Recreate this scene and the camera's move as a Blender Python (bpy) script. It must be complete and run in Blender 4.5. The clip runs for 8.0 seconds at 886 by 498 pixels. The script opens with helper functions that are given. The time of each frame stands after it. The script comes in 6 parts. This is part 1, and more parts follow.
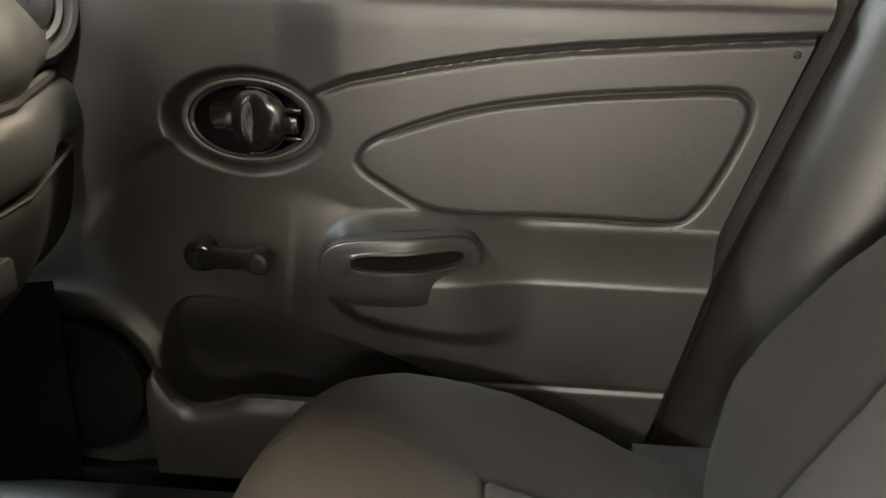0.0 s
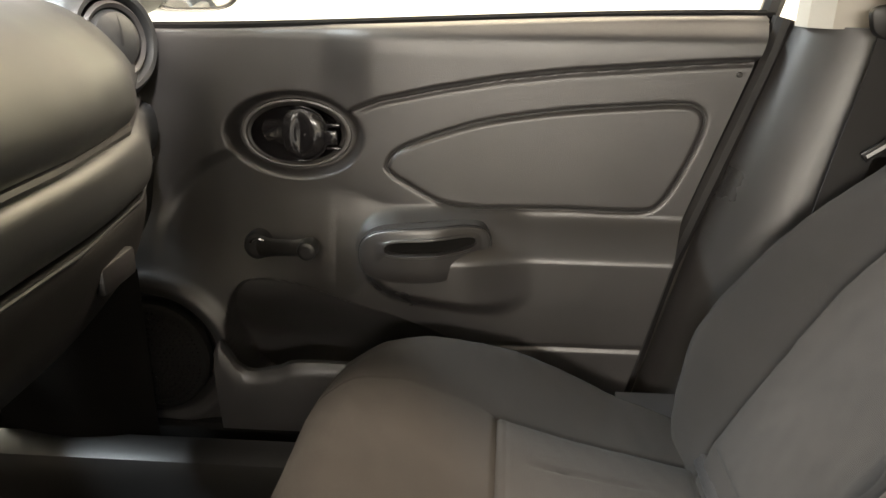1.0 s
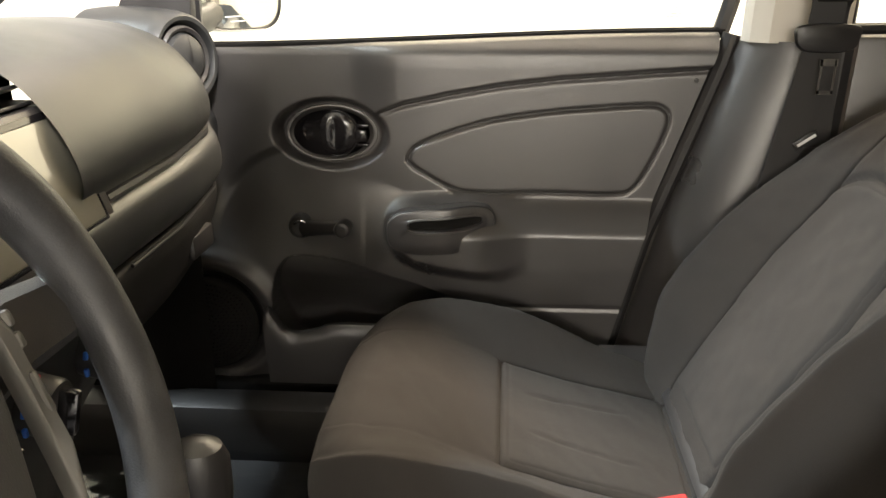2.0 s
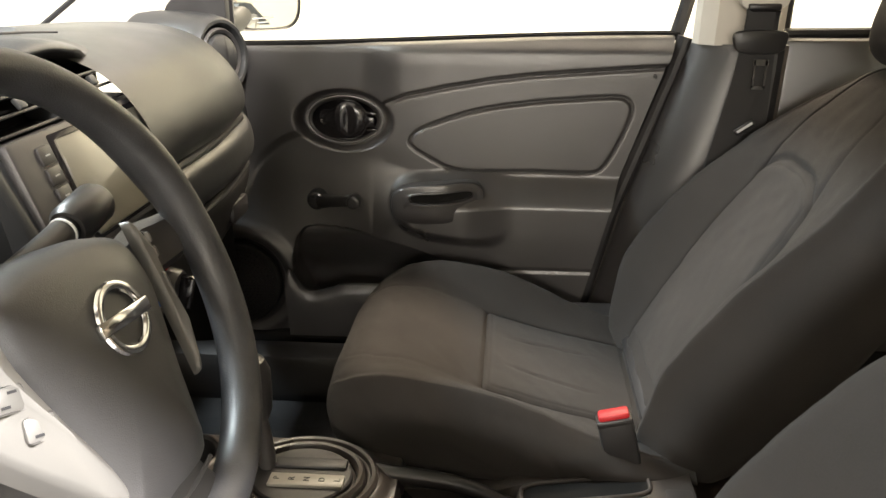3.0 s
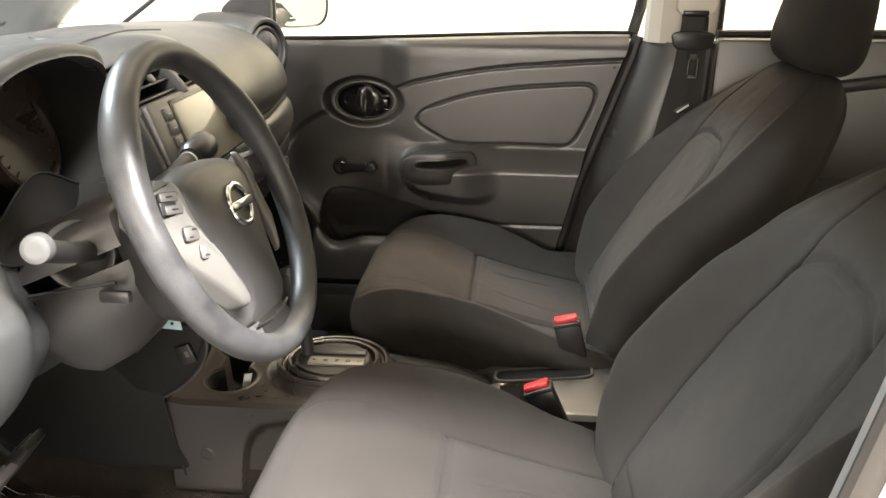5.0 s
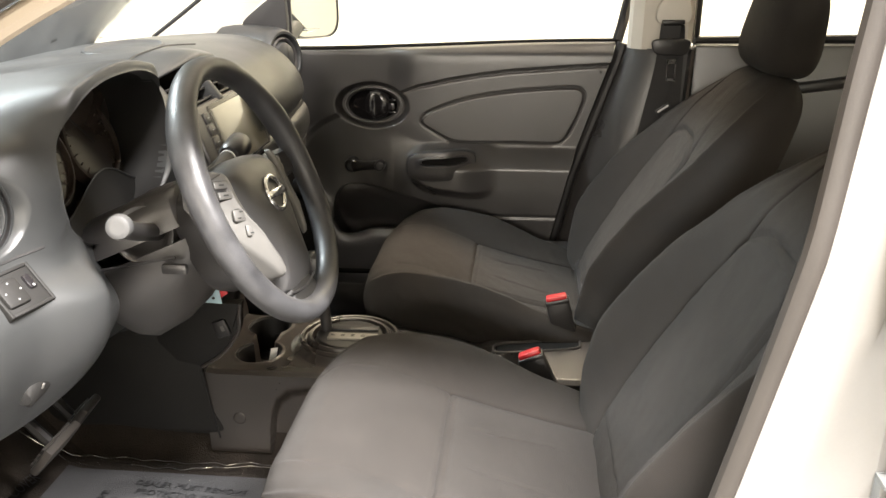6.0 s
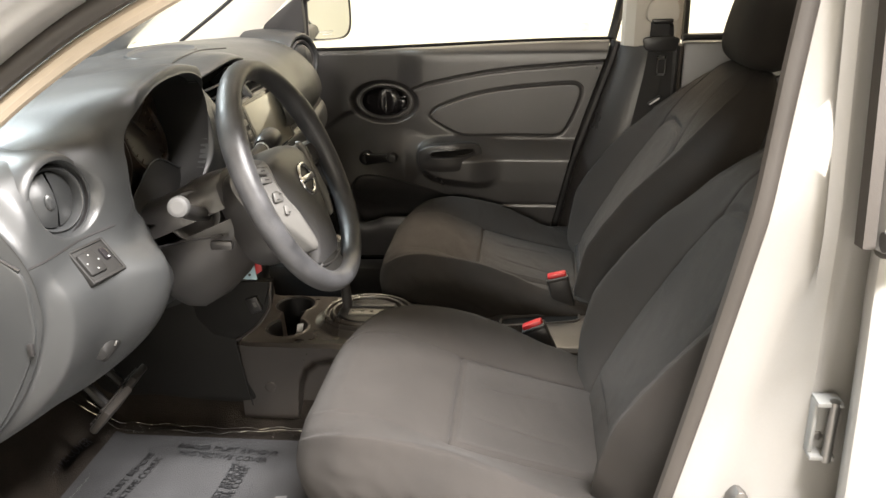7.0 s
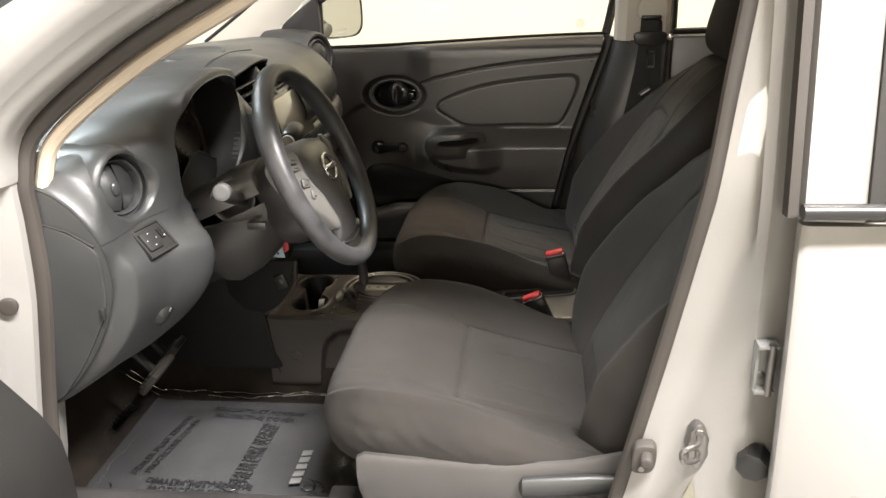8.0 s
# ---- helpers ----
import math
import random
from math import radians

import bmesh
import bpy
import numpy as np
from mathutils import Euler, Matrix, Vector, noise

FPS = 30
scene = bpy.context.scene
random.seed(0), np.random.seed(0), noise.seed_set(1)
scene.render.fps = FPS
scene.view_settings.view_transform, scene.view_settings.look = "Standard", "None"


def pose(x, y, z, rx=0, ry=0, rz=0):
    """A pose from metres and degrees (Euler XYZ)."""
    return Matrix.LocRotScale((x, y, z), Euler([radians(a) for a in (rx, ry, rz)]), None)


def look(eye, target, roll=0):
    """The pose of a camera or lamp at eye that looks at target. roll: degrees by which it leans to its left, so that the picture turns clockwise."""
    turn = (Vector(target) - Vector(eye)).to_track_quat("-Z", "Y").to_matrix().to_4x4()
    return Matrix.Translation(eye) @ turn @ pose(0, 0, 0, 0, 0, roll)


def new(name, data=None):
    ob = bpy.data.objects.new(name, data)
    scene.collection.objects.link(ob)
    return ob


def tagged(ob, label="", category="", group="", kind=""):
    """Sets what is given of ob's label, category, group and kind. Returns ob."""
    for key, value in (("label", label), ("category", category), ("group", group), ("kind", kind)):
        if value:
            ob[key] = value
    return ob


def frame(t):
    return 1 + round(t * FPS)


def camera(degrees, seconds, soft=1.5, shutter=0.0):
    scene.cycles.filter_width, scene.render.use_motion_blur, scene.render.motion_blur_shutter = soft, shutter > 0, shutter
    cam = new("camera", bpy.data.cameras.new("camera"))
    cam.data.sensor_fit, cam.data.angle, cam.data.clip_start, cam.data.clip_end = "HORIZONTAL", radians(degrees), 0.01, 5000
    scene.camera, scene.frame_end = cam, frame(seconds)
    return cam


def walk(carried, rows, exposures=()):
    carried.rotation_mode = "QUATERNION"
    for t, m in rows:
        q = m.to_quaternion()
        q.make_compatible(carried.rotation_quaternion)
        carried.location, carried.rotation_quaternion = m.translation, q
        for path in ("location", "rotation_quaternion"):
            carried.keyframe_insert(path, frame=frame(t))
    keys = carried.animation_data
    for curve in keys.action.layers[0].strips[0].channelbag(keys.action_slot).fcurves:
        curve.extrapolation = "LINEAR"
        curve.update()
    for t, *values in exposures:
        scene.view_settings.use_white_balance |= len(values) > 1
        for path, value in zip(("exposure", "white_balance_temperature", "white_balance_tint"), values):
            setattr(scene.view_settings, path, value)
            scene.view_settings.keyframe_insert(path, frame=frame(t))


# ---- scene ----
cam = camera(58.0, 8.0)
PATH = [
    (0, (1.444, -0.169, 0.964), (1.282, 1.706, 0.285), 1.1),
    (0.5, (1.44, -0.258, 1.007), (1.287, 1.612, 0.315), 0.5),
    (1, (1.435, -0.358, 1.019), (1.284, 1.514, 0.331), 0.1),
    (1.5, (1.426, -0.464, 1.034), (1.276, 1.412, 0.357), -0.5),
    (3, (1.464, -0.789, 1.101), (1.304, 1.074, 0.39), -0.3),
    (3.5, (1.473, -0.877, 1.11), (1.306, 0.981, 0.39), 0.1),
    (4, (1.48, -0.959, 1.124), (1.306, 0.898, 0.401), 0.3),
    (4.5, (1.499, -1.052, 1.13), (1.322, 0.804, 0.407), 0.3),
    (6, (1.535, -1.311, 1.176), (1.342, 0.546, 0.461), -0.6),
    (6.5, (1.539, -1.387, 1.184), (1.34, 0.469, 0.467), -0.9),
    (7, (1.542, -1.46, 1.2), (1.334, 0.395, 0.479), -1.5),
    (7.5, (1.552, -1.539, 1.218), (1.334, 0.31, 0.487), -2.0),
    (8, (1.564, -1.62, 1.244), (1.333, 0.221, 0.497), -2.4),
]
EXPOSURES = [(0, 1.1), (0.5, 1.27), (1.0, 1.32), (1.6, 1.28), (3.2, 1.1), (4.6, 1.15), (6.2, 0.84), (7.0, 0.56), (8, 0.1)]
walk(cam, [(t, look(eye, target, roll)) for t, eye, target, roll in PATH], EXPOSURES)

from mathutils.bvhtree import BVHTree

# ---- light ----
world = bpy.data.worlds.new("garage_world")
scene.world = world
world.use_nodes = True
world.node_tree.nodes["Background"].inputs[0].default_value = (0.9, 0.88, 0.82, 1)
world.node_tree.nodes["Background"].inputs[1].default_value = 0.3


def unseen_lamp(x, y, z, sx, sy, watts, col=(1.0, 0.96, 0.91)):
    """An unseen lamp panel added under the garage ceiling to light the car."""
    data = bpy.data.lights.new("unseen_lamp", "AREA")
    data.shape, data.size, data.size_y, data.energy, data.color = "RECTANGLE", sx, sy, watts, col
    ob = new("unseen_lamp", data)
    ob.matrix_world = Matrix.Translation((x, y, z))
    return ob


NEUTRAL, WARM, COOL = (1.0, 0.955, 0.92), (1.0, 0.83, 0.64), (0.86, 0.96, 1.0)
for lx, ly, lz, sx, sy, w, tone in ((2.7, -1.85, 3.35, 1.7, 0.3, 840, NEUTRAL), (-0.6, -5.0, 3.35, 2.4, 0.4, 60, WARM), (2.0, 2.0, 3.15, 2.4, 0.8, 165, WARM), (-1.3, 0.55, 3.35, 0.5, 1.0, 210, COOL)):
    unseen_lamp(lx, ly, lz, sx, sy, w, tone)
# unseen fill lamp added behind the camera to brighten the passenger door trim
data = bpy.data.lights.new("added_west_fill", "AREA")
data.shape, data.size, data.size_y, data.energy, data.color = "RECTANGLE", 2.6, 0.5, 110, (1.0, 0.92, 0.82)
ob = new("added_west_fill", data)
ob.matrix_world = Matrix.Translation((0.9, -5.95, 1.85)) @ Matrix.Rotation(radians(90), 4, "X")


# ---- materials ----
def nodes_of(name):
    m = bpy.data.materials.new(name)
    m.use_nodes = True
    return m, m.node_tree.nodes, m.node_tree.links, m.node_tree.nodes["Principled BSDF"]


def surface(name, col, rough=0.5, grain=900.0, bump=0.15, vary=0.15, big=7.0, metal=0.0, coat=0.0, rvary=0.08, dist=0.0006, spec=0.5, sheen=0.0):
    """A procedural surface: fine grain as relief, large stains in colour and gloss."""
    m, n, l, p = nodes_of(name)
    tc = n.new("ShaderNodeTexCoord")
    fine = n.new("ShaderNodeTexNoise")
    fine.inputs["Scale"].default_value, fine.inputs["Detail"].default_value = grain, 3
    large = n.new("ShaderNodeTexNoise")
    large.inputs["Scale"].default_value, large.inputs["Detail"].default_value = big, 5
    l.new(tc.outputs["Object"], fine.inputs["Vector"])
    l.new(tc.outputs["Object"], large.inputs["Vector"])
    both = n.new("ShaderNodeMath")
    both.operation = "MULTIPLY_ADD"
    both.inputs[1].default_value = 0.35
    l.new(fine.outputs[0], both.inputs[0])
    l.new(large.outputs[0], both.inputs[2])
    ramp = n.new("ShaderNodeMapRange")
    ramp.inputs["From Min"].default_value, ramp.inputs["From Max"].default_value = 0.4, 0.95
    ramp.inputs["To Min"].default_value, ramp.inputs["To Max"].default_value = 1 - vary, 1 + vary
    l.new(both.outputs[0], ramp.inputs["Value"])
    mul = n.new("ShaderNodeVectorMath")
    mul.operation = "SCALE"
    mul.inputs[0].default_value = col
    l.new(ramp.outputs[0], mul.inputs["Scale"])
    l.new(mul.outputs[0], p.inputs["Base Color"])
    rr = n.new("ShaderNodeMapRange")
    rr.inputs["From Min"].default_value, rr.inputs["From Max"].default_value = 0.3, 0.7
    rr.inputs["To Min"].default_value, rr.inputs["To Max"].default_value = rough - rvary, rough + rvary
    l.new(large.outputs[0], rr.inputs["Value"])
    l.new(rr.outputs[0], p.inputs["Roughness"])
    bm_ = n.new("ShaderNodeBump")
    bm_.inputs["Strength"].default_value, bm_.inputs["Distance"].default_value = bump, dist
    l.new(fine.outputs[0], bm_.inputs["Height"])
    l.new(bm_.outputs[0], p.inputs["Normal"])
    p.inputs["Metallic"].default_value = metal
    p.inputs["Coat Weight"].default_value = coat
    p.inputs["Specular IOR Level"].default_value = spec
    p.inputs["Sheen Weight"].default_value = sheen
    p.inputs["Sheen Roughness"].default_value = 0.5
    return m


def woven(name, col, scale=520.0, rough=0.9, sheen=0.04):
    """Woven seat cloth: crossed threads as relief, faint wear in colour."""
    m = surface(name, col, rough, 700, 0.1, 0.22, 9, spec=0.25, sheen=sheen)
    n, l = m.node_tree.nodes, m.node_tree.links
    tc = n.new("ShaderNodeTexCoord")
    waves = []
    for axis in ("X", "Y", "Z"):
        w = n.new("ShaderNodeTexWave")
        w.bands_direction = axis
        w.inputs["Scale"].default_value, w.inputs["Distortion"].default_value = scale, 1.5
        l.new(tc.outputs["Object"], w.inputs["Vector"])
        waves.append(w)
    a = n.new("ShaderNodeMath")
    b = n.new("ShaderNodeMath")
    l.new(waves[0].outputs["Fac"], a.inputs[0])
    l.new(waves[1].outputs["Fac"], a.inputs[1])
    l.new(a.outputs[0], b.inputs[0])
    l.new(waves[2].outputs["Fac"], b.inputs[1])
    bump = n.new("ShaderNodeBump")
    bump.inputs["Strength"].default_value, bump.inputs["Distance"].default_value = 0.35, 0.0006
    l.new(b.outputs[0], bump.inputs["Height"])
    l.new(bump.outputs[0], n["Principled BSDF"].inputs["Normal"])
    return m


def pane(name, tint=(0.97, 1.0, 0.98), gloss=0.1, ior=1.45):
    """Thin clear sheet: lets light straight through, with a faint reflection."""
    m, n, l, p = nodes_of(name)
    n.remove(p)
    tr = n.new("ShaderNodeBsdfTransparent")
    tr.inputs[0].default_value = (*tint, 1)
    gl = n.new("ShaderNodeBsdfGlossy")
    gl.inputs["Roughness"].default_value = gloss
    fr = n.new("ShaderNodeFresnel")
    fr.inputs["IOR"].default_value = ior
    mix = n.new("ShaderNodeMixShader")
    l.new(fr.outputs[0], mix.inputs[0])
    l.new(tr.outputs[0], mix.inputs[1])
    l.new(gl.outputs[0], mix.inputs[2])
    l.new(mix.outputs[0], n["Material Output"].inputs["Surface"])
    return m


CONSOLE = surface("dark_console_plastic", (0.040, 0.034, 0.030), 0.34, 1300, 0.25, 0.14, spec=0.9)
DARK = surface("dark_grained_plastic", (0.036, 0.0335, 0.033), 0.34, 1100, 0.45, 0.25, 5, spec=0.9, rvary=0.07)
DASHM = surface("grey_grained_dash_plastic", (0.0255, 0.0265, 0.0270), 0.41, 1200, 0.3, 0.16, spec=0.55)
BLACK = surface("black_plastic", (0.018, 0.017, 0.017), 0.38, 1500, 0.15, 0.15)
GLOSSBLACK = surface("glossy_black_plastic", (0.012, 0.011, 0.012), 0.14, 600, 0.02, 0.1, rvary=0.04)
CLOTH = woven("black_seat_cloth", (0.0275, 0.0245, 0.0225), sheen=0.03)
INSERT = woven("charcoal_seat_insert_cloth", (0.0295, 0.0268, 0.0250), 380, sheen=0.03)
COLUMN = surface("black_column_plastic", (0.030, 0.028, 0.027), 0.42, 1300, 0.3, 0.12, spec=0.6)
RUBBER = surface("dull_rubber_seal", (0.034, 0.029, 0.025), 0.6, 700, 0.2, 0.2)
TAN = surface("tan_trim_edge", (0.40, 0.335, 0.26), 0.6, 900, 0.2, 0.06)
BEIGE = surface("beige_pillar_trim", (0.60, 0.565, 0.50), 0.65, 900, 0.2, 0.05)
WHITE = surface("white_car_paint", (0.23, 0.222, 0.212), 0.3, 400, 0.01, 0.05, 3, coat=0.6, rvary=0.04)
SILVER = surface("satin_silver_plastic", (0.125, 0.121, 0.114), 0.44, 1500, 0.05, 0.06, metal=0.25)
CHROME = surface("chrome", (0.62, 0.62, 0.62), 0.14, 300, 0.01, 0.03, metal=1.0, rvary=0.03)
STEEL = surface("bare_steel", (0.22, 0.21, 0.2), 0.35, 500, 0.05, 0.15, metal=0.9)
LEATHER = surface("worn_wheel_grip", (0.034, 0.034, 0.036), 0.46, 800, 0.35, 0.45, 30, rvary=0.1)
CARPET = surface("black_carpet", (0.026, 0.021, 0.017), 0.95, 420, 1.0, 0.4, 14, dist=0.003, spec=0.15)
RED = surface("red_plastic", (0.42, 0.014, 0.018), 0.42, 500, 0.03, 0.08)
BELT = surface("black_webbing", (0.025, 0.024, 0.024), 0.8, 1500, 0.5, 0.15)
WALL = surface("garage_wall_paint", (0.50, 0.47, 0.38), 0.8, 60, 0.1, 0.05, 0.8, dist=0.002)
CONCRETE = surface("garage_floor", (0.22, 0.215, 0.205), 0.55, 90, 0.2, 0.15, 1.5, dist=0.002)
CEIL = surface("ceiling_paint", (0.75, 0.74, 0.7), 0.9, 60, 0.1, 0.04, 1.0)
HEADLINER = surface("beige_headliner_cloth", (0.52, 0.455, 0.37), 0.95, 700, 0.4, 0.05)
PUTTY = surface("dull_grey_paint", (0.2, 0.2, 0.195), 0.45, 600, 0.05, 0.1)
MATTE = surface("matte_black_plastic", (0.012, 0.0115, 0.011), 0.62, 1200, 0.3, 0.2, spec=0.25)
# felt black, also used to blacken the shaded insides of slots
FELT = surface("black_felt_and_shade", (0.010, 0.0095, 0.009), 0.95, 500, 0.8, 0.3, spec=0.1)
HUBM = surface("black_airbag_plastic", (0.040, 0.039, 0.039), 0.42, 1100, 0.4, 0.2, spec=0.6)
GREYKNOB = surface("pale_grey_plastic", (0.30, 0.31, 0.31), 0.4, 900, 0.05, 0.06)
# beige glare put into the base colour of a dark, switched-off screen
SCREEN = surface("screen_with_glare", (0.17, 0.16, 0.125), 0.3, 300, 0.0, 0.02, coat=1.0, rvary=0.02)
GAUGE = surface("gauge_dial", (0.034, 0.026, 0.021), 0.3, 300, 0.02, 0.1)
INK = surface("print_ink_black", (0.012, 0.012, 0.013), 0.5, 300, 0.0, 0.1)
PALE = surface("pale_print", (0.6, 0.6, 0.6), 0.5, 300, 0.0, 0.05)
MATM = surface("grey_mat_carpet", (0.036, 0.036, 0.037), 0.9, 500, 0.9, 0.25, 10, dist=0.002)
MIRROR = surface("mirror_glass", (0.9, 0.91, 0.9), 0.02, 100, 0.0, 0.01, metal=1.0, rvary=0.01)
GLASS = pane("window_glass")
FILM = pane("clear_protective_film", (0.93, 0.93, 0.94), 0.10, 1.55)
BLUE = surface("pale_blue_card", (0.45, 0.62, 0.70), 0.5, 300, 0.0, 0.05)


# ---- building helpers ----
def thing(name, at, label, category, group="", kind=""):
    ob = new(name)
    ob.location = at
    ob.empty_display_size = 0.05
    return tagged(ob, label, category, group, kind)


BASE = {}


def part(name, bm, material, parent=None, label="", sharp=35, smooth=True):
    """Links a bmesh, given in the world's metres, as one mesh under parent."""
    at = Vector((0, 0, 0))
    if parent is not None:
        at = Vector(parent.location) if parent.parent is None else BASE[parent.name]
    bmesh.ops.recalc_face_normals(bm, faces=bm.faces[:])
    bmesh.ops.translate(bm, verts=bm.verts[:], vec=-at)
    me = bpy.data.meshes.new(name)
    bm.to_mesh(me)
    bm.free()
    if smooth:
        me.polygons.foreach_set("use_smooth", [True] * len(me.polygons))
        me.set_sharp_from_angle(angle=radians(sharp))
    me.materials.append(material)
    ob = new(name, me)
    ob.parent = parent
    BASE[ob.name] = at
    if label:
        tagged(ob, label)
    return ob


def piece(name, bm, material, label, category, kind="", sharp=35):
    """A top-level thing of one mesh."""
    ob = part(name, bm, material, None, "", sharp)
    return tagged(ob, label, category, "", kind)


def loft(rings, closed=True, caps=True):
    """Skins rows of points."""
    bm = bmesh.new()
    rows = [[bm.verts.new(p) for p in r] for r in rings]
    n = len(rows[0])
    for a, b in zip(rows, rows[1:]):
        for i in range(n if closed else n - 1):
            j = (i + 1) % n
            bm.faces.new((a[i], a[j], b[j], b[i]))
    if caps and closed:
        bm.faces.new(rows[0])
        bm.faces.new(rows[-1])
    return bm


def sheet(f, nu, nv):
    """A grid of points f(u, v), u and v from 0 to 1."""
    return loft([[f(i / nu, j / nv) for j in range(nv + 1)] for i in range(nu + 1)], closed=False)


def join(*bms):
    out = bmesh.new()
    for b in bms:
        me = bpy.data.meshes.new("tmp")
        b.to_mesh(me)
        out.from_mesh(me)
        b.free()
        bpy.data.meshes.remove(me)
    return out


def box(c, size, bevel=0.003, turn=None, seg=2):
    bm = bmesh.new()
    bmesh.ops.create_cube(bm, size=1)
    bmesh.ops.scale(bm, verts=bm.verts[:], vec=size)
    if bevel:
        bmesh.ops.bevel(bm, geom=bm.edges[:], offset=bevel, segments=seg, affect="EDGES", profile=0.5)
    m = Matrix.Translation(c) @ (turn.to_4x4() if turn is not None else Matrix())
    bmesh.ops.transform(bm, matrix=m, verts=bm.verts[:])
    return bm


def spline(pts, n, closed=False):
    """Catmull-Rom through pts."""
    pts = [Vector(p) for p in pts]
    k = len(pts)
    out = []
    spans = k if closed else k - 1
    for i in range(n):
        t = i / (n if closed else n - 1) * spans
        a = min(int(t), spans - 1)
        f = t - a
        if closed:
            p0, p1, p2, p3 = (pts[(a + d) % k] for d in (-1, 0, 1, 2))
        else:
            p0, p1, p2, p3 = (pts[min(max(a + d, 0), k - 1)] for d in (-1, 0, 1, 2))
        out.append(0.5 * ((2 * p1) + (p2 - p0) * f + (2 * p0 - 5 * p1 + 4 * p2 - p3) * f * f + (3 * p1 - p0 - 3 * p2 + p3) * f ** 3))
    return out


def tube(pts, r, seg=12, closed=False, flat=1.0, up=Vector((0, 0, 1))):
    """A round or flattened bar along pts; r is a number or a function of 0..1."""
    pts = [Vector(p) for p in pts]
    rings = []
    n = len(pts)
    for i, p in enumerate(pts):
        if closed:
            d = pts[(i + 1) % n] - pts[i - 1]
        else:
            d = pts[min(i + 1, n - 1)] - pts[max(i - 1, 0)]
        d.normalize()
        side = d.cross(up)
        if side.length < 1e-4:
            side = d.cross(Vector((1, 0, 0)))
        side.normalize()
        top = side.cross(d)
        rad = r(i / (n - 1)) if callable(r) else r
        rings.append([p + side * rad * math.cos(a) + top * rad * flat * math.sin(a) for a in (2 * math.pi * k / seg for k in range(seg))])
    if closed:
        rings.append(rings[0])
        bm = loft(rings, True, False)
        bmesh.ops.remove_doubles(bm, verts=bm.verts[:], dist=1e-6)
        return bm
    return loft(rings)


def disc(c, axis, r, depth, bevel=0.002, seg=40, stretch=1.0):
    """A round plate or knob with its axis along `axis`, its front face at c."""
    axis = Vector(axis).normalized()
    q = Vector((0, 0, 1)).rotation_difference(axis)
    rings = []
    for rad, h in ((r, -depth), (r, -bevel), (r - bevel * 0.3, -bevel * 0.3), (r - bevel, 0), (r * 0.5, 0.0)):
        rings.append([Vector(c) + q @ Vector((rad * math.cos(a), rad * stretch * math.sin(a), h)) for a in (2 * math.pi * k / seg for k in range(seg))])
    return loft(rings)


def lathe(c, axis, prof, seg=48, sx=1.0, sy=1.0, up=Vector((0, 0, 1))):
    """Turns (radius, height) rows round axis through c, stretched by sx across and sy up."""
    axis = Vector(axis).normalized()
    side = up.cross(axis).normalized()
    top = axis.cross(side)
    rings = [[Vector(c) + side * r * sx * math.cos(a) + top * r * sy * math.sin(a) + axis * h for a in (2 * math.pi * k / seg for k in range(seg))] for r, h in prof]
    return loft(rings, True, False)


def slab(outline, normal, depth, bevel=0.002):
    """A plate: a closed flat outline pushed back along -normal, with a rounded front edge."""
    normal = Vector(normal).normalized()
    pts = [Vector(p) for p in outline]
    mid = sum(pts, Vector()) / len(pts)

    def shrink(d):
        out = []
        for i, p in enumerate(pts):
            t = (pts[(i + 1) % len(pts)] - pts[i - 1]).normalized()
            inw = normal.cross(t)
            if inw.dot(mid - p) < 0:
                inw = -inw
            out.append(p + inw * d)
        return out

    return loft([[p - normal * depth for p in pts], [p - normal * bevel for p in pts], [p - normal * bevel * 0.3 for p in shrink(bevel * 0.3)], shrink(bevel)])


def lerp(x, rows):
    return float(np.interp(x, [r[0] for r in rows], [r[1] for r in rows]))


def step(a, b, x):
    t = min(max((x - a) / (b - a), 0.0), 1.0)
    return t * t * (3 - 2 * t)


def V(x, y, z):
    return Vector((x, y, z))


# ---- garage ----
def room_wall(name, c, size, mat=WALL, label="plain off-white painted garage wall", cat="wall"):
    return piece(name, box(c, size, 0), mat, label, cat, "structure")


room_wall("wall_east", (1.5, 2.75, 1.7), (13, 0.2, 3.8))
room_wall("wall_west", (1.5, -6.1, 1.7), (13, 0.2, 3.8))
room_wall("wall_north", (-5.1, -1.7, 1.7), (0.2, 8.7, 3.8))
room_wall("wall_south", (8.1, -1.7, 1.7), (0.2, 8.7, 3.8))
room_wall("ground", (1.5, -1.7, -0.1), (13, 8.7, 0.2), CONCRETE, "smooth grey concrete garage floor", "floor")
room_wall("ceiling", (1.5, -1.7, 3.5), (13, 8.7, 0.2), CEIL, "pale painted garage ceiling", "ceiling")

# ---- car shell ----
shell = thing("car_body", (1.3, 0, 0.25), "white car body with open driver doorway and dark floor", "car", kind="structure")
SEAL = [(0.80, 0.36), (0.835, 0.48), (0.858, 0.62), (0.893, 0.80), (0.902, 0.90), (0.905, 0.965), (0.93, 1.025), (1.05, 1.112), (1.17, 1.176), (1.32, 1.25), (1.50, 1.31), (1.68, 1.33), (1.785, 1.30), (1.812, 1.24), (1.80, 1.15), (1.788, 1.07), (1.768, 0.93), (1.727, 0.72), (1.682, 0.51), (1.655, 0.40), (1.60, 0.355), (1.40, 0.335), (1.0, 0.335)]


def tumble(z):
    """How far in the body side leans with height."""
    return 0.0 if z < 0.95 else 0.16 * (z - 0.95)


seal_path = [V(p.x, -0.70 + tumble(p.z) + 0.008, p.z) for p in spline([(x, 0, z) for x, z in SEAL], 160, True)]
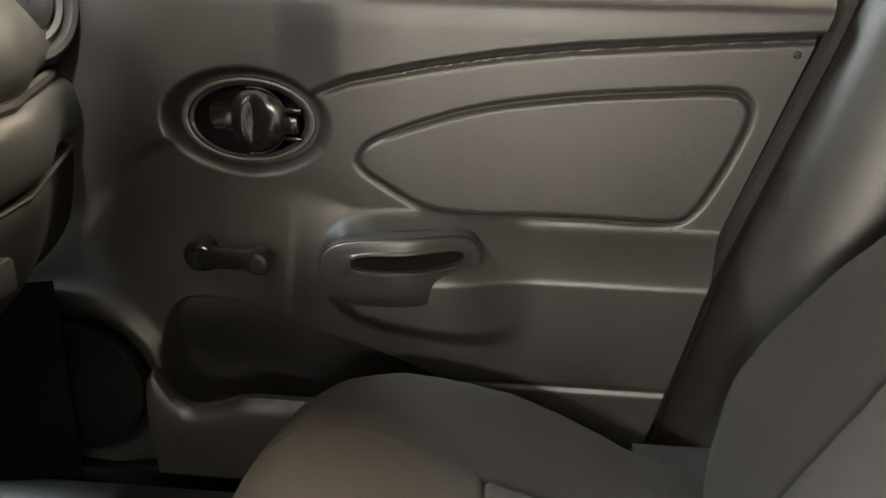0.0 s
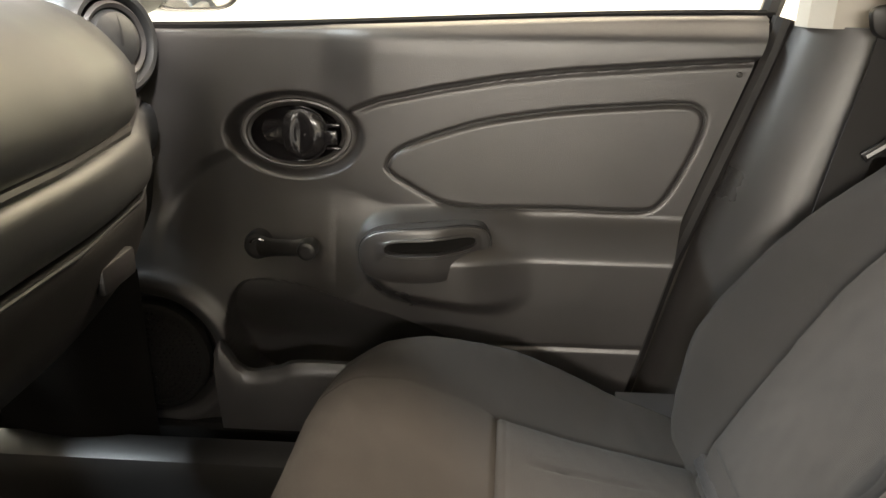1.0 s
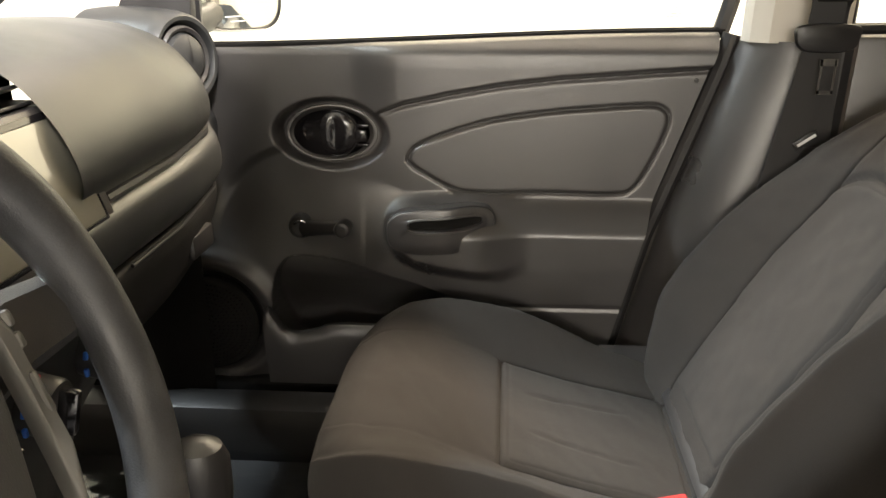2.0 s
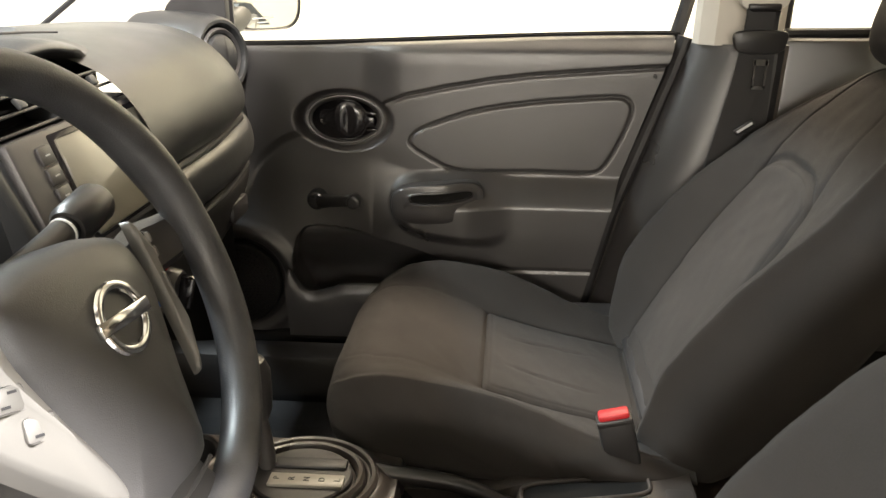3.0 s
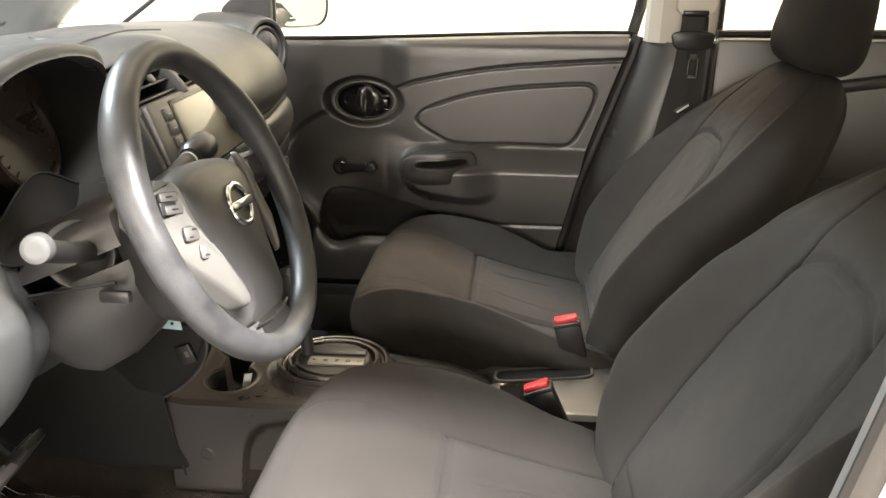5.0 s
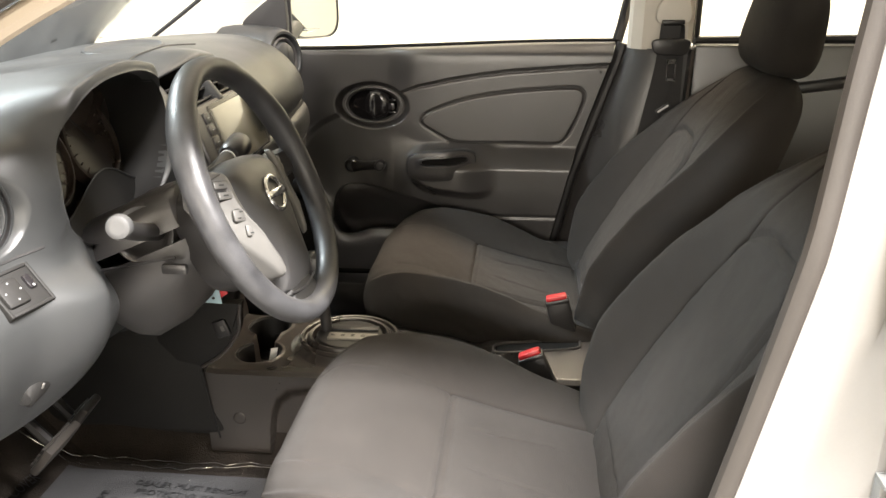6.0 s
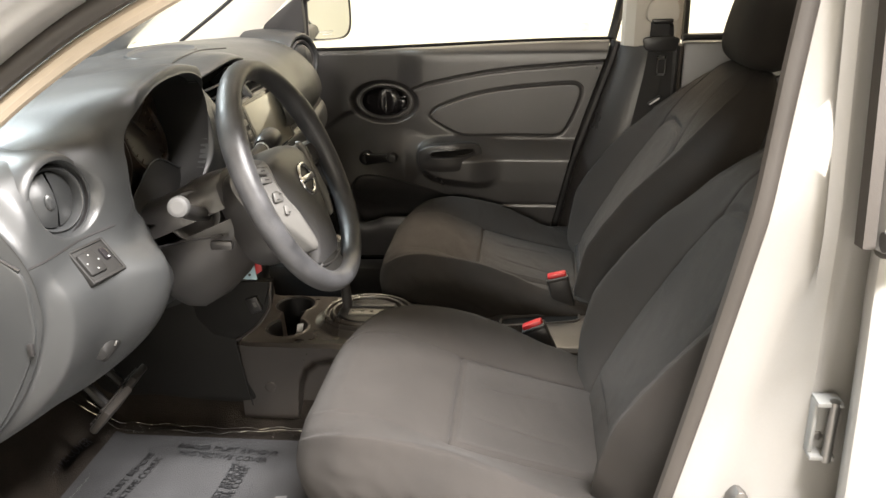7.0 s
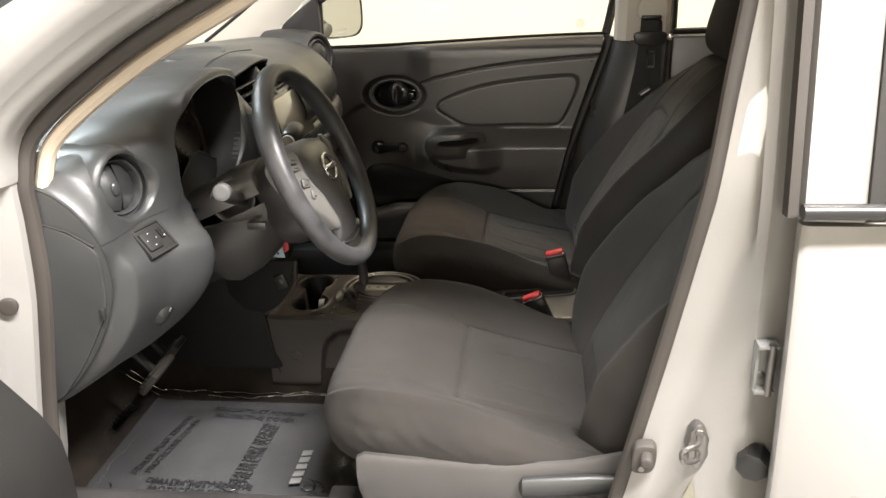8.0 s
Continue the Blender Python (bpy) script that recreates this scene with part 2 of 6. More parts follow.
part("door_seal", tube(seal_path, 0.0118, 10, True, 0.9, Vector((0, 1, 0))), RUBBER, shell, "dull dark rubber weatherstrip round the doorway")

# beige trim edge just inside the seal, from the dash end up along the pillar
trim_path = []
for p in spline([(0.906, 0, 0.93), (0.908, 0, 0.965), (0.935, 0, 1.022), (1.05, 0, 1.105), (1.17, 0, 1.168), (1.32, 0, 1.241), (1.50, 0, 1.300), (1.68, 0, 1.32)], 60):
    trim_path.append(V(p.x + 0.010, -0.672 + tumble(p.z), p.z - 0.010))
part("doorway_trim", tube(trim_path, 0.011, 10, False, 1.0, Vector((0, 1, 0))), TAN, shell, "beige pillar trim edge inside the seal")

# front pillar, painted, outside the seal
a_path = spline([(0.905, -0.725, 0.96), (0.93, -0.725, 1.03), (1.05, -0.71, 1.118), (1.17, -0.70, 1.182), (1.32, -0.685, 1.257), (1.50, -0.67, 1.318), (1.68, -0.665, 1.338), (1.85, -0.67, 1.32), (2.4, -0.68, 1.26)], 60)


def pillar_ring(p, d, w):
    n = V(-d.z, 0, d.x).normalized()
    prof = [(0.0, 0.02), (0.004, -0.004), (0.012, -0.012), (0.022, -0.016), (0.03, -0.034), (0.05, -0.042), (w - 0.012, -0.03), (w, 0.0), (w, 0.08), (0.0, 0.07)]
    return [p + n * (u + 0.004) + V(0, v, 0) for u, v in prof]


rings = []
for i, p in enumerate(a_path):
    d = (a_path[min(i + 1, 59)] - a_path[max(i - 1, 0)]).normalized()
    rings.append(pillar_ring(p, d, lerp(p.x, [(0.9, 0.12), (1.05, 0.095), (1.4, 0.085), (2.4, 0.08)])))
part("front_pillar", loft(rings), WHITE, shell, "white painted windscreen pillar", 50)

# hinge pillar below it
rings = []
for z in np.linspace(0.27, 0.98, 20):
    xs = lerp(z, [(0.27, 0.79), (0.36, 0.80), (0.48, 0.835), (0.62, 0.858), (0.80, 0.893), (0.90, 0.902), (0.98, 0.905)])
    rings.append([V(xs - 0.003, -0.68, z), V(xs - 0.006, -0.712, z), V(xs - 0.03, -0.722, z), V(xs - 0.05, -0.73, z), V(xs - 0.075, -0.76, z), V(xs - 0.25, -0.78, z), V(xs - 0.25, -0.60, z), V(xs - 0.02, -0.62, z)])
hinge_pillar = part("hinge_pillar", loft(rings), WHITE, shell, "white painted hinge pillar")
part("plug", disc((0.862, -0.729, 0.794), (0.35, -1, 0), 0.0125, 0.012, 0.002, 24), RUBBER, hinge_pillar, "round grey rubber plug")
part("plug", disc((0.853, -0.729, 0.868), (0.35, -1, 0), 0.010, 0.012, 0.002, 24), RUBBER, hinge_pillar, "round grey rubber plug")

# centre pillar, painted
rings = []
for z in np.linspace(0.30, 1.36, 36):
    xs = lerp(z, [(0.30, 1.635), (0.40, 1.655), (0.51, 1.682), (0.72, 1.727), (0.93, 1.768), (1.07, 1.788), (1.15, 1.80), (1.24, 1.812), (1.36, 1.82)])
    t = tumble(z)
    prof = [(xs + 0.002, -0.66), (xs + 0.006, -0.702), (xs + 0.030, -0.712), (xs + 0.045, -0.713), (xs + 0.055, -0.722), (min(xs + 0.085, 1.815), -0.734), (1.825, -0.742), (1.832, -0.740), (1.844, -0.733), (1.90, -0.730), (1.90, -0.62), (xs + 0.03, -0.62)]
    rings.append([V(x, y + t, z) for x, y in prof])
centre_pillar = part("centre_pillar", loft(rings), WHITE, shell, "white painted centre pillar", 40)

# striker, switch, hinge, bump stop on the centre pillar
striker = part("striker", slab([V(1.772 + (0.014 if k % 2 else 0.012) * math.cos(a), -0.7375, 0.613 + 0.034 * math.sin(a)) for k, a in enumerate(np.linspace(0, 2 * math.pi, 18, endpoint=False))], (0.1, -1, 0), 0.016), STEEL, centre_pillar, "zinc-plated door striker")
for dz_ in (0.021, -0.021):
    part("bolt", disc((1.772, -0.7400, 0.613 + dz_), (0.1, -1, 0), 0.0065, 0.006, 0.0015, 6), STEEL, striker)
part("loop", tube(spline([(1.772, -0.737, 0.631), (1.766, -0.758, 0.632), (1.754, -0.768, 0.633), (1.746, -0.770, 0.628), (1.747, -0.770, 0.616), (1.756, -0.766, 0.611), (1.767, -0.757, 0.608), (1.772, -0.737, 0.604)], 30), 0.0036, 8), STEEL, striker, "bent steel loop")
switch = part("door_switch", slab([V(1.707 + 0.016 * math.copysign(abs(math.cos(a)) ** 0.6, math.cos(a)) + 0.10 * 0.023 * math.sin(a), -0.724, 0.580 + 0.022 * math.copysign(abs(math.sin(a)) ** 0.6, math.sin(a))) for a in np.linspace(0, 2 * math.pi, 28, endpoint=False)], (-0.1, -1, 0), 0.018, 0.003), RUBBER, centre_pillar, "grey rubber door lamp switch")
part("plunger", disc((1.708, -0.742, 0.586), (-0.1, -1, 0), 0.0085, 0.020, 0.004, 20), RUBBER, switch)
part("screw", disc((1.704, -0.7262, 0.567), (-0.1, -1, 0), 0.0045, 0.004, 0.001, 12), STEEL, switch)
hinge = part("hinge", join(box((1.836, -0.744, 0.742), (0.024, 0.006, 0.066), 0.002), box((1.836, -0.753, 0.7725), (0.024, 0.020, 0.005), 0.001), box((1.836, -0.753, 0.7115), (0.024, 0.020, 0.005), 0.001), box((1.826, -0.750, 0.742), (0.004, 0.012, 0.060), 0.001)), PUTTY, centre_pillar, "grey painted rear door hinge")
part("hinge_pin", tube([V(1.8405, -0.760, 0.708), V(1.8405, -0.760, 0.776)], 0.005, 12), STEEL, hinge)
part("bolt", disc((1.8335, -0.7485, 0.728), (0, -1, 0), 0.006, 0.006, 0.0015, 6), STEEL, hinge)
part("bump_stop", disc((1.832, -0.764, 0.602), (-0.4, -1, 0), 0.021, 0.03, 0.006, 8), BLACK, centre_pillar, "black rubber stop")
part("sticker", slab([V(1.757, -0.7360, 0.530), V(1.775, -0.7378, 0.530), V(1.768, -0.7372, 0.562)], (0.1, -1, 0), 0.001, 0.0003), surface("faded_label", (0.20, 0.19, 0.15), 0.5), centre_pillar, "small faded label")
# sill
part("sill", loft([[V(x, y, z) for y, z in ((-0.62, 0.30), (-0.625, 0.345), (-0.66, 0.352), (-0.70, 0.345), (-0.725, 0.335), (-0.76, 0.325), (-0.79, 0.29), (-0.795, 0.20), (-0.62, 0.20))] for x in np.linspace(0.55, 2.9, 12)]), WHITE, shell, "white painted door sill")
part("scuff_plate", loft([[V(x, y, z) for y, z in ((-0.54, 0.30), (-0.548, 0.352), (-0.57, 0.362), (-0.65, 0.362), (-0.662, 0.352), (-0.60, 0.31))] for x in np.linspace(0.70, 1.70, 10)]), DARK, shell, "dark grained plastic scuff plate")

# roof, rear closure, floor, firewall
part("roof", sheet(lambda u, v: V(1.22 + 1.7 * u, -0.62 + 1.24 * v, 1.37 + 0.05 * math.sin(math.pi * v) + 0.04 * math.sin(math.pi * min(u * 1.2, 1)) - 0.03), 14, 14), HEADLINER, shell, "beige cloth headliner roof")
part("floor", sheet(lambda u, v: V(0.42 + 2.3 * u, -0.64 + 1.28 * v, 0.262 + 0.13 * step(0.13, 0.05, abs(v * 1.28 - 0.655)) + 0.34 * step(0.76, 0.44, 0.42 + 2.3 * u)), 60, 60), CARPET, shell, "black carpeted floor with a centre tunnel")
# unseen plain panel added to close the cabin against light from the rear
part("unseen_rear_closure", box((2.75, 0, 0.75), (0.05, 1.5, 1.2), 0.01), HEADLINER, shell, "beige panel added out of view to close the cabin")
part("side_panel", box((2.35, 0.66, 0.62), (0.85, 0.04, 0.66), 0.01), DARK, shell, "dark rear door trim of the passenger side")
part("rocker_lining", box((1.6, 0.66, 0.27), (2.3, 0.05, 0.20), 0.01), FELT, shell)
part("front_bulkhead", box((0.40, 0, 0.62), (0.05, 1.4, 0.76), 0.01), CARPET, shell)

# windscreen
part("windscreen", sheet(lambda u, v: V(0.50 + 0.74 * u + 0.10 * math.sin(math.pi * v), (-0.64 + 1.28 * v) * (1 - 0.12 * u), 0.965 + 0.43 * u + 0.02 * u * (1 - u)), 10, 16), GLASS, shell, "clear windscreen glass").visible_shadow = False

# passenger side pillars
part("outer_panel", box((1.35, 0.765, 0.60), (1.25, 0.03, 0.64), 0.01), WHITE, shell, "white outer body side of the passenger side")
part("windscreen_pillar_trim", loft([[a.lerp(b, t) + V(0, 0.012 * math.sin(math.pi * t) - 0.02 * math.sin(math.pi * t), 0) for t in np.linspace(0, 1, 9)] for a, b in ((V(0.635, 0.60, 0.968).lerp(V(1.13, 0.505, 1.38), s) + V(0.03 * math.sin(math.pi * s), 0, -0.012 * math.sin(math.pi * s)), V(0.795, 0.652, 0.955).lerp(V(1.28, 0.56, 1.38), s)) for s in np.linspace(0, 1, 14))], False), BEIGE, shell, "pale beige windscreen pillar trim")
part("windscreen_edge", tube([V(0.635, 0.602, 0.970).lerp(V(1.13, 0.507, 1.382), s) + V(0.03 * math.sin(math.pi * s), 0, -0.012 * math.sin(math.pi * s)) for s in np.linspace(0, 1, 24)], 0.005, 8), BLACK, shell, "black edge of the windscreen")
part("cowl_edge", tube([V(0.505 + 0.10 * math.sin(math.pi * v), -0.62 + 1.22 * v, 0.976) for v in np.linspace(0, 1, 24)], 0.006, 8), BLACK, shell, "black strip at the foot of the windscreen")
part("mirror_sail", slab(spline([(0.845, 0.640, 0.945), (0.945, 0.650, 0.945), (0.955, 0.640, 1.075), (0.945, 0.640, 1.075), (0.875, 0.640, 1.025), (0.846, 0.640, 0.995)], 36, True), (0, -1, 0), 0.02, 0.003), BLACK, shell, "black mirror corner cover")
rings = []
for z in np.linspace(0.36, 0.944, 26):
    xa = lerp(z, [(0.36, 1.612), (0.43, 1.625), (0.63, 1.676), (0.70, 1.695), (0.90, 1.757), (0.945, 1.772)])
    xb = lerp(z, [(0.36, 1.90), (0.945, 1.918)])
    xm = xa + 0.06
    rings.append([V(xa, 0.67, z), V(xa + 0.003, 0.65, z), V(xa + 0.02, 0.628, z), V(xm, 0.60, z), V(xm + 0.03, 0.592, z), V(xb - 0.07, 0.592, z), V(xb - 0.066, 0.610, z), V(xb - 0.012, 0.612, z), V(xb - 0.008, 0.594, z), V(xb, 0.60, z), V(xb + 0.004, 0.67, z)])
part("lower_pillar_trim", loft(rings), DARK, shell, "dark grained lower centre pillar trim", 30)
part("upper_pillar_trim", loft([[V(x, y - 0.1 * (z - 0.95), z) for x, y in ((1.772, 0.655), (1.778, 0.63), (1.80, 0.612), (1.90, 0.612), (1.915, 0.63), (1.918, 0.655))] for z in (0.942, 1.0, 1.1, 1.2, 1.36)]), BEIGE, shell, "pale beige upper centre pillar trim")
part("foot_trim", loft([[V(x, y, z) for y, z in ((0.53, 0.27), (0.535, 0.335), (0.55, 0.358), (0.575, 0.368), (0.60, 0.366), (0.615, 0.35), (0.63, 0.27))] for x in np.linspace(0.70, 1.62, 10)]), BLACK, shell, "dark plastic sill trim along the passenger door")
part("pillar_foot_cover", loft([[V(x, y, z) for y, z in ((0.49, 0.36), (0.495, 0.44), (0.52, 0.462), (0.60, 0.47), (0.62, 0.36))] for x in np.linspace(1.59, 1.90, 6)]), DARK, shell, "dark plastic pillar foot cover")
part("kick_panel", sheet(lambda u, v: V(0.70 + 0.24 * u, 0.615 - 0.03 * math.sin(math.pi * u), 0.27 + 0.35 * v), 8, 8), FELT, shell, "black kick panel")

# ---- passenger door ----
door = thing("passenger_door", (1.3, 0.70, 0.35), "closed dark grained plastic passenger door with hand-crank window", "car door")


def poly_distance(px, pz, poly):
    """Signed distance to a closed outline, negative inside."""
    best = np.full(px.shape, 1e9)
    inside = np.zeros(px.shape, bool)
    for (ax, az), (bx, bz) in zip(poly, poly[1:] + poly[:1]):
        ex, ez = bx - ax, bz - az
        t = np.clip(((px - ax) * ex + (pz - az) * ez) / (ex * ex + ez * ez + 1e-12), 0, 1)
        best = np.minimum(best, np.hypot(px - ax - t * ex, pz - az - t * ez))
        cross = (az > pz) != (bz > pz)
        inside ^= cross & (px < (bx - ax) * (pz - az) / (bz - az + 1e-12) + ax)
    return np.where(inside, -best, best)


def ramp(a, b, x):
    t = np.clip((x - a) / (b - a), 0, 1)
    return t * t * (3 - 2 * t)


def outline(rows, n=72):
    return [(p.x, p.z) for p in spline([(x, 0, z) for x, z in rows], n, True)]


PANEL = outline([(1.279, 0.762), (1.297, 0.783), (1.351, 0.805), (1.415, 0.823), (1.50, 0.836), (1.58, 0.843), (1.65, 0.847), (1.672, 0.841), (1.680, 0.825), (1.674, 0.797), (1.654, 0.749), (1.634, 0.716), (1.606, 0.706), (1.51, 0.707), (1.40, 0.706), (1.351, 0.712), (1.305, 0.736), (1.285, 0.749)])
POCKET = outline([(1.046, 0.520), (1.050, 0.55), (1.062, 0.580), (1.091, 0.597), (1.184, 0.591), (1.268, 0.572), (1.327, 0.551), (1.38, 0.52), (1.38, 0.45), (1.33, 0.415), (1.20, 0.41), (1.10, 0.415), (1.065, 0.44), (1.050, 0.48)])
BULGE = outline([(1.243, 0.655), (1.252, 0.684), (1.28, 0.700), (1.35, 0.706), (1.44, 0.706), (1.50, 0.68), (1.50, 0.64), (1.48, 0.60), (1.43, 0.577), (1.352, 0.582), (1.29, 0.595), (1.258, 0.620)])
NX, NZ = 400, 330
uu, vv = np.meshgrid(np.linspace(0, 1, NX), np.linspace(0, 1, NZ), indexing="ij")
zz = 0.345 + (0.928 - 0.345) * vv
x_rear = np.interp(zz, [0.345, 0.43, 0.63, 0.69, 0.90, 0.95], [1.578, 1.598, 1.646, 1.667, 1.739, 1.752])
xx = 0.83 + (x_rear - 0.83) * uu
zz = zz + 0.020 * ramp(0.94, 1.74, xx) * vv
yy = 0.655 + 0.019 * ramp(1.34, 1.06, xx) * ramp(0.50, 0.72, zz)
# belt roll at the top
yy += 0.02 * ramp(0.915, 0.95, zz) ** 2
# sweeping crease: the upper panel overhangs the lower one
crease = np.interp(xx, [1.20, 1.236, 1.272, 1.352, 1.429, 1.506, 1.582, 1.656, 1.74], [0.812, 0.834, 0.848, 0.865, 0.878, 0.887, 0.8925, 0.898, 0.903])
amp = ramp(1.19, 1.27, xx)
yy -= amp * 0.012 * ramp(crease - 0.005, crease + 0.005, zz) * ramp(0.99, 0.90, zz)
yy += amp * 0.004 * np.exp(-((zz - crease + 0.004) / 0.004) ** 2)
# dished area round the crank
ring = np.hypot((xx - 1.11) / 1.05, zz - 0.625)
yy += 0.007 * ramp(0.160, 0.140, ring) * ramp(0.56, 0.70, zz) * ramp(1.22, 1.06, xx)
# armrest and the thick lower half of the door
z_top = np.interp(xx, [0.83, 0.95, 1.05, 1.15, 1.20, 1.24, 1.27, 1.31, 1.66], [0.70, 0.72, 0.735, 0.742, 0.735, 0.722, 0.710, 0.706, 0.702])
wide = np.interp(xx, [0.83, 1.15, 1.21, 1.26, 1.30, 1.7], [0.20, 0.21, 0.17, 0.10, 0.058, 0.055])
t = ramp(z_top, z_top - wide, zz)
yy = yy * (1 - t) + (0.607 + 0.012 * ramp(0.60, 0.40, zz) + 0.032 * ramp(1.27, 1.10, xx)) * t
# swelling that carries the pull cup
d = poly_distance(xx, zz, BULGE)
yy -= 0.024 * ramp(0.005, -0.022, d) * (1 - ramp(1.37, 1.48, xx))
# padded panel
d = poly_distance(xx, zz, PANEL)
yy += 0.0032 * np.exp(-(d / 0.0026) ** 2)
yy -= 0.0035 * ramp(0.001, -0.007, d)
# map pocket, open at its foot behind the lip
d = poly_distance(xx, zz, POCKET)
yy += (0.012 + 0.058 * ramp(0.590, 0.47, zz)) * ramp(0.001, -0.004, d)
# lower crease behind the pocket
yy += 0.003 * np.exp(-((zz - 0.527) / 0.004) ** 2) * ramp(1.38, 1.44, xx)
# speaker dish and corner swell
r = np.hypot(xx - 0.935, zz - 0.475)
yy += 0.02 * ramp(0.098, 0.082, r)
yy -= 0.010 * np.exp(-((r - 0.112) / 0.014) ** 2)
# seat for the inside handle
e = np.hypot((xx - 1.153) / 0.076, (zz - 0.795) / 0.047)
w = ramp(1.30, 1.04, e)
yy = yy * (1 - w) + (0.690 - 0.10 * (xx - 1.153)) * w
yy += 0.06 * ramp(0.93, 0.86, e)
rings = [[V(xx[i, j], yy[i, j], zz[i, j]) for j in range(NZ)] for i in range(NX)]
for i, rr_ in enumerate(rings):
    rr_.append(rr_[-1] + V(0, 0.016, 0.004))
    rr_.append(rr_[-1] + V(0, 0.015, -0.003))
    rr_.append(rr_[-1] + V(0, 0.05, -0.06))
rings.append([V(p.x + 0.002, p.y + 0.012, p.z) for p in rings[-1]])
rings.append([V(p.x - 0.002, p.y + 0.05, p.z) for p in rings[-1]])
part("trim_panel", loft(rings, False), DARK, door, "dark grained plastic trim with padded panel, armrest and map pocket", 60)


def door_y(x, z):
    """Depth of the trim at a place."""
    k = np.argmin((xx - x) ** 2 + (zz - z) ** 2)
    return float(yy.flat[k])


part("panel_seam", tube([V(x, door_y(x, z) - 0.0004, z) for x, z in PANEL], 0.0017, 6, True, 1.0, V(0, 1, 0)), BLACK, door, "dark seam round the padded panel")
LIP = [(1.034, 0.50), (1.042, 0.512), (1.052, 0.497), (1.066, 0.476), (1.088, 0.468), (1.125, 0.476), (1.155, 0.485), (1.25, 0.485), (1.42, 0.488)]
lip = [(p.x, p.z) for p in spline([(x, 0, z) for x, z in LIP], 60)]
part("pocket_lip", loft([[V(x, y, z) for y, z in ((0.640, zl - 0.05), (0.634, zl - 0.004), (0.627, zl), (0.619, zl - 0.001), (0.614, zl - 0.006), (0.611, zl - 0.02), (0.611, zl - 0.05), (0.622, min(zl - 0.07, 0.37)))] for x, zl in lip], False), DARK, door, "rounded lip of the map pocket")
edge = [V(lerp(z, [(0.345, 1.578), (0.43, 1.598), (0.63, 1.646), (0.69, 1.667), (0.90, 1.739), (0.95, 1.752)]) + 0.012, 0.672, z) for z in np.linspace(0.345, 0.95, 30)]
part("edge_seal", tube(edge, 0.014, 10, False, 1.0, V(0, 1, 0)), BLACK, door, "black rubber seal along the rear edge")
part("screw_cap", disc((1.715, 0.652, 0.884), (0, -1, 0), 0.0035, 0.004, 0.001, 16), BLACK, door)
# inside handle
H = V(1.153, 0.684, 0.795)
bezel = part("handle_bezel", lathe(H, (0, -1, 0), [(1.0, -0.01), (1.0, 0.001), (0.985, 0.003), (0.94, 0.0035), (0.90, 0.0025), (0.875, -0.001), (0.84, -0.002), (0.81, -0.004)], 64, 0.076, 0.047), DARK, door, "oval dark plastic handle surround")
part("handle_cup", lathe(H, (0, -1, 0), [(0.81, 0.002), (0.78, -0.006), (0.70, -0.022), (0.45, -0.034), (0.02, -0.038)], 64, 0.076, 0.047), GLOSSBLACK, door, "glossy black handle recess")
def lever(u, v):
    """A scooped lever: a raised lens whose forward edge curves in like a crescent."""
    a = 2 * math.pi * v
    x, z = 0.007 + 0.036 * u * math.cos(a), 0.0335 * u * math.sin(a)
    if math.cos(a) < 0:
        x += 0.010 * u * math.cos(a) ** 2
    return H + V(x, -0.003 - 0.0055 * (1 - u ** 4) + 0.005 * math.exp(-((x - 0.006) / 0.010) ** 2) * (1 - u * u), z)


part("release_lever", loft([[lever(u, v / 44) for v in range(44)] for u in (1.0, 0.96, 0.88, 0.75, 0.6, 0.45, 0.3, 0.15, 0.02)]), GLOSSBLACK, bezel, "glossy black release lever")
part("lever_rim", tube([H + V(0.008 + 0.036 * math.cos(a), -0.004, 0.0365 * math.sin(a)) for a in np.linspace(-1.75, 1.75, 40)], 0.0018, 8), GLOSSBLACK, bezel)
part("lock_tab", join(box(H + V(0.049, -0.005, -0.003), (0.018, 0.012, 0.020), 0.003), box(H + V(0.052, -0.005, 0.013), (0.020, 0.008, 0.006), 0.002), box(H + V(0.052, -0.005, -0.018), (0.020, 0.008, 0.005), 0.002)), GLOSSBLACK, bezel, "black lock tab")
# window crank
C0, C1 = V(1.103, door_y(1.103, 0.646) + 0.004, 0.646), V(1.176, door_y(1.176, 0.653) - 0.004, 0.653)
crank = part("window_crank", loft([[C0.lerp(C1, s) + V(0, -0.016 - 0.004 * math.sin(math.pi * s), 0) + V(0.0, 0.006 * math.sin(a) , w * math.cos(a)) for a in np.linspace(0, 2 * math.pi, 14, endpoint=False)] for s, w in ((-0.20, 0.003), (-0.15, 0.012), (0.0, 0.0165), (0.3, 0.0125), (0.7, 0.0115), (1.0, 0.0135), (1.12, 0.010), (1.17, 0.003))]), BLACK, door, "black window winder arm")
part("crank_hub", disc(C0 + V(-0.004, -0.020, 0), (0, -1, 0), 0.020, 0.05, 0.008, 36), BLACK, crank)
part("crank_clip", tube([C0 + V(0.013 * math.cos(a), -0.022, 0.013 * math.sin(a)) for a in np.linspace(0.2, 2.6, 14)], 0.0016, 6), CHROME, crank, "bright spring clip")
part("crank_knob", disc(C1 + V(0, -0.036, 0), (0, -1, 0), 0.0135, 0.024, 0.005, 32), BLACK, crank, "round black crank knob")
# pull cup
PC = V(1.335, 0.579, 0.664)


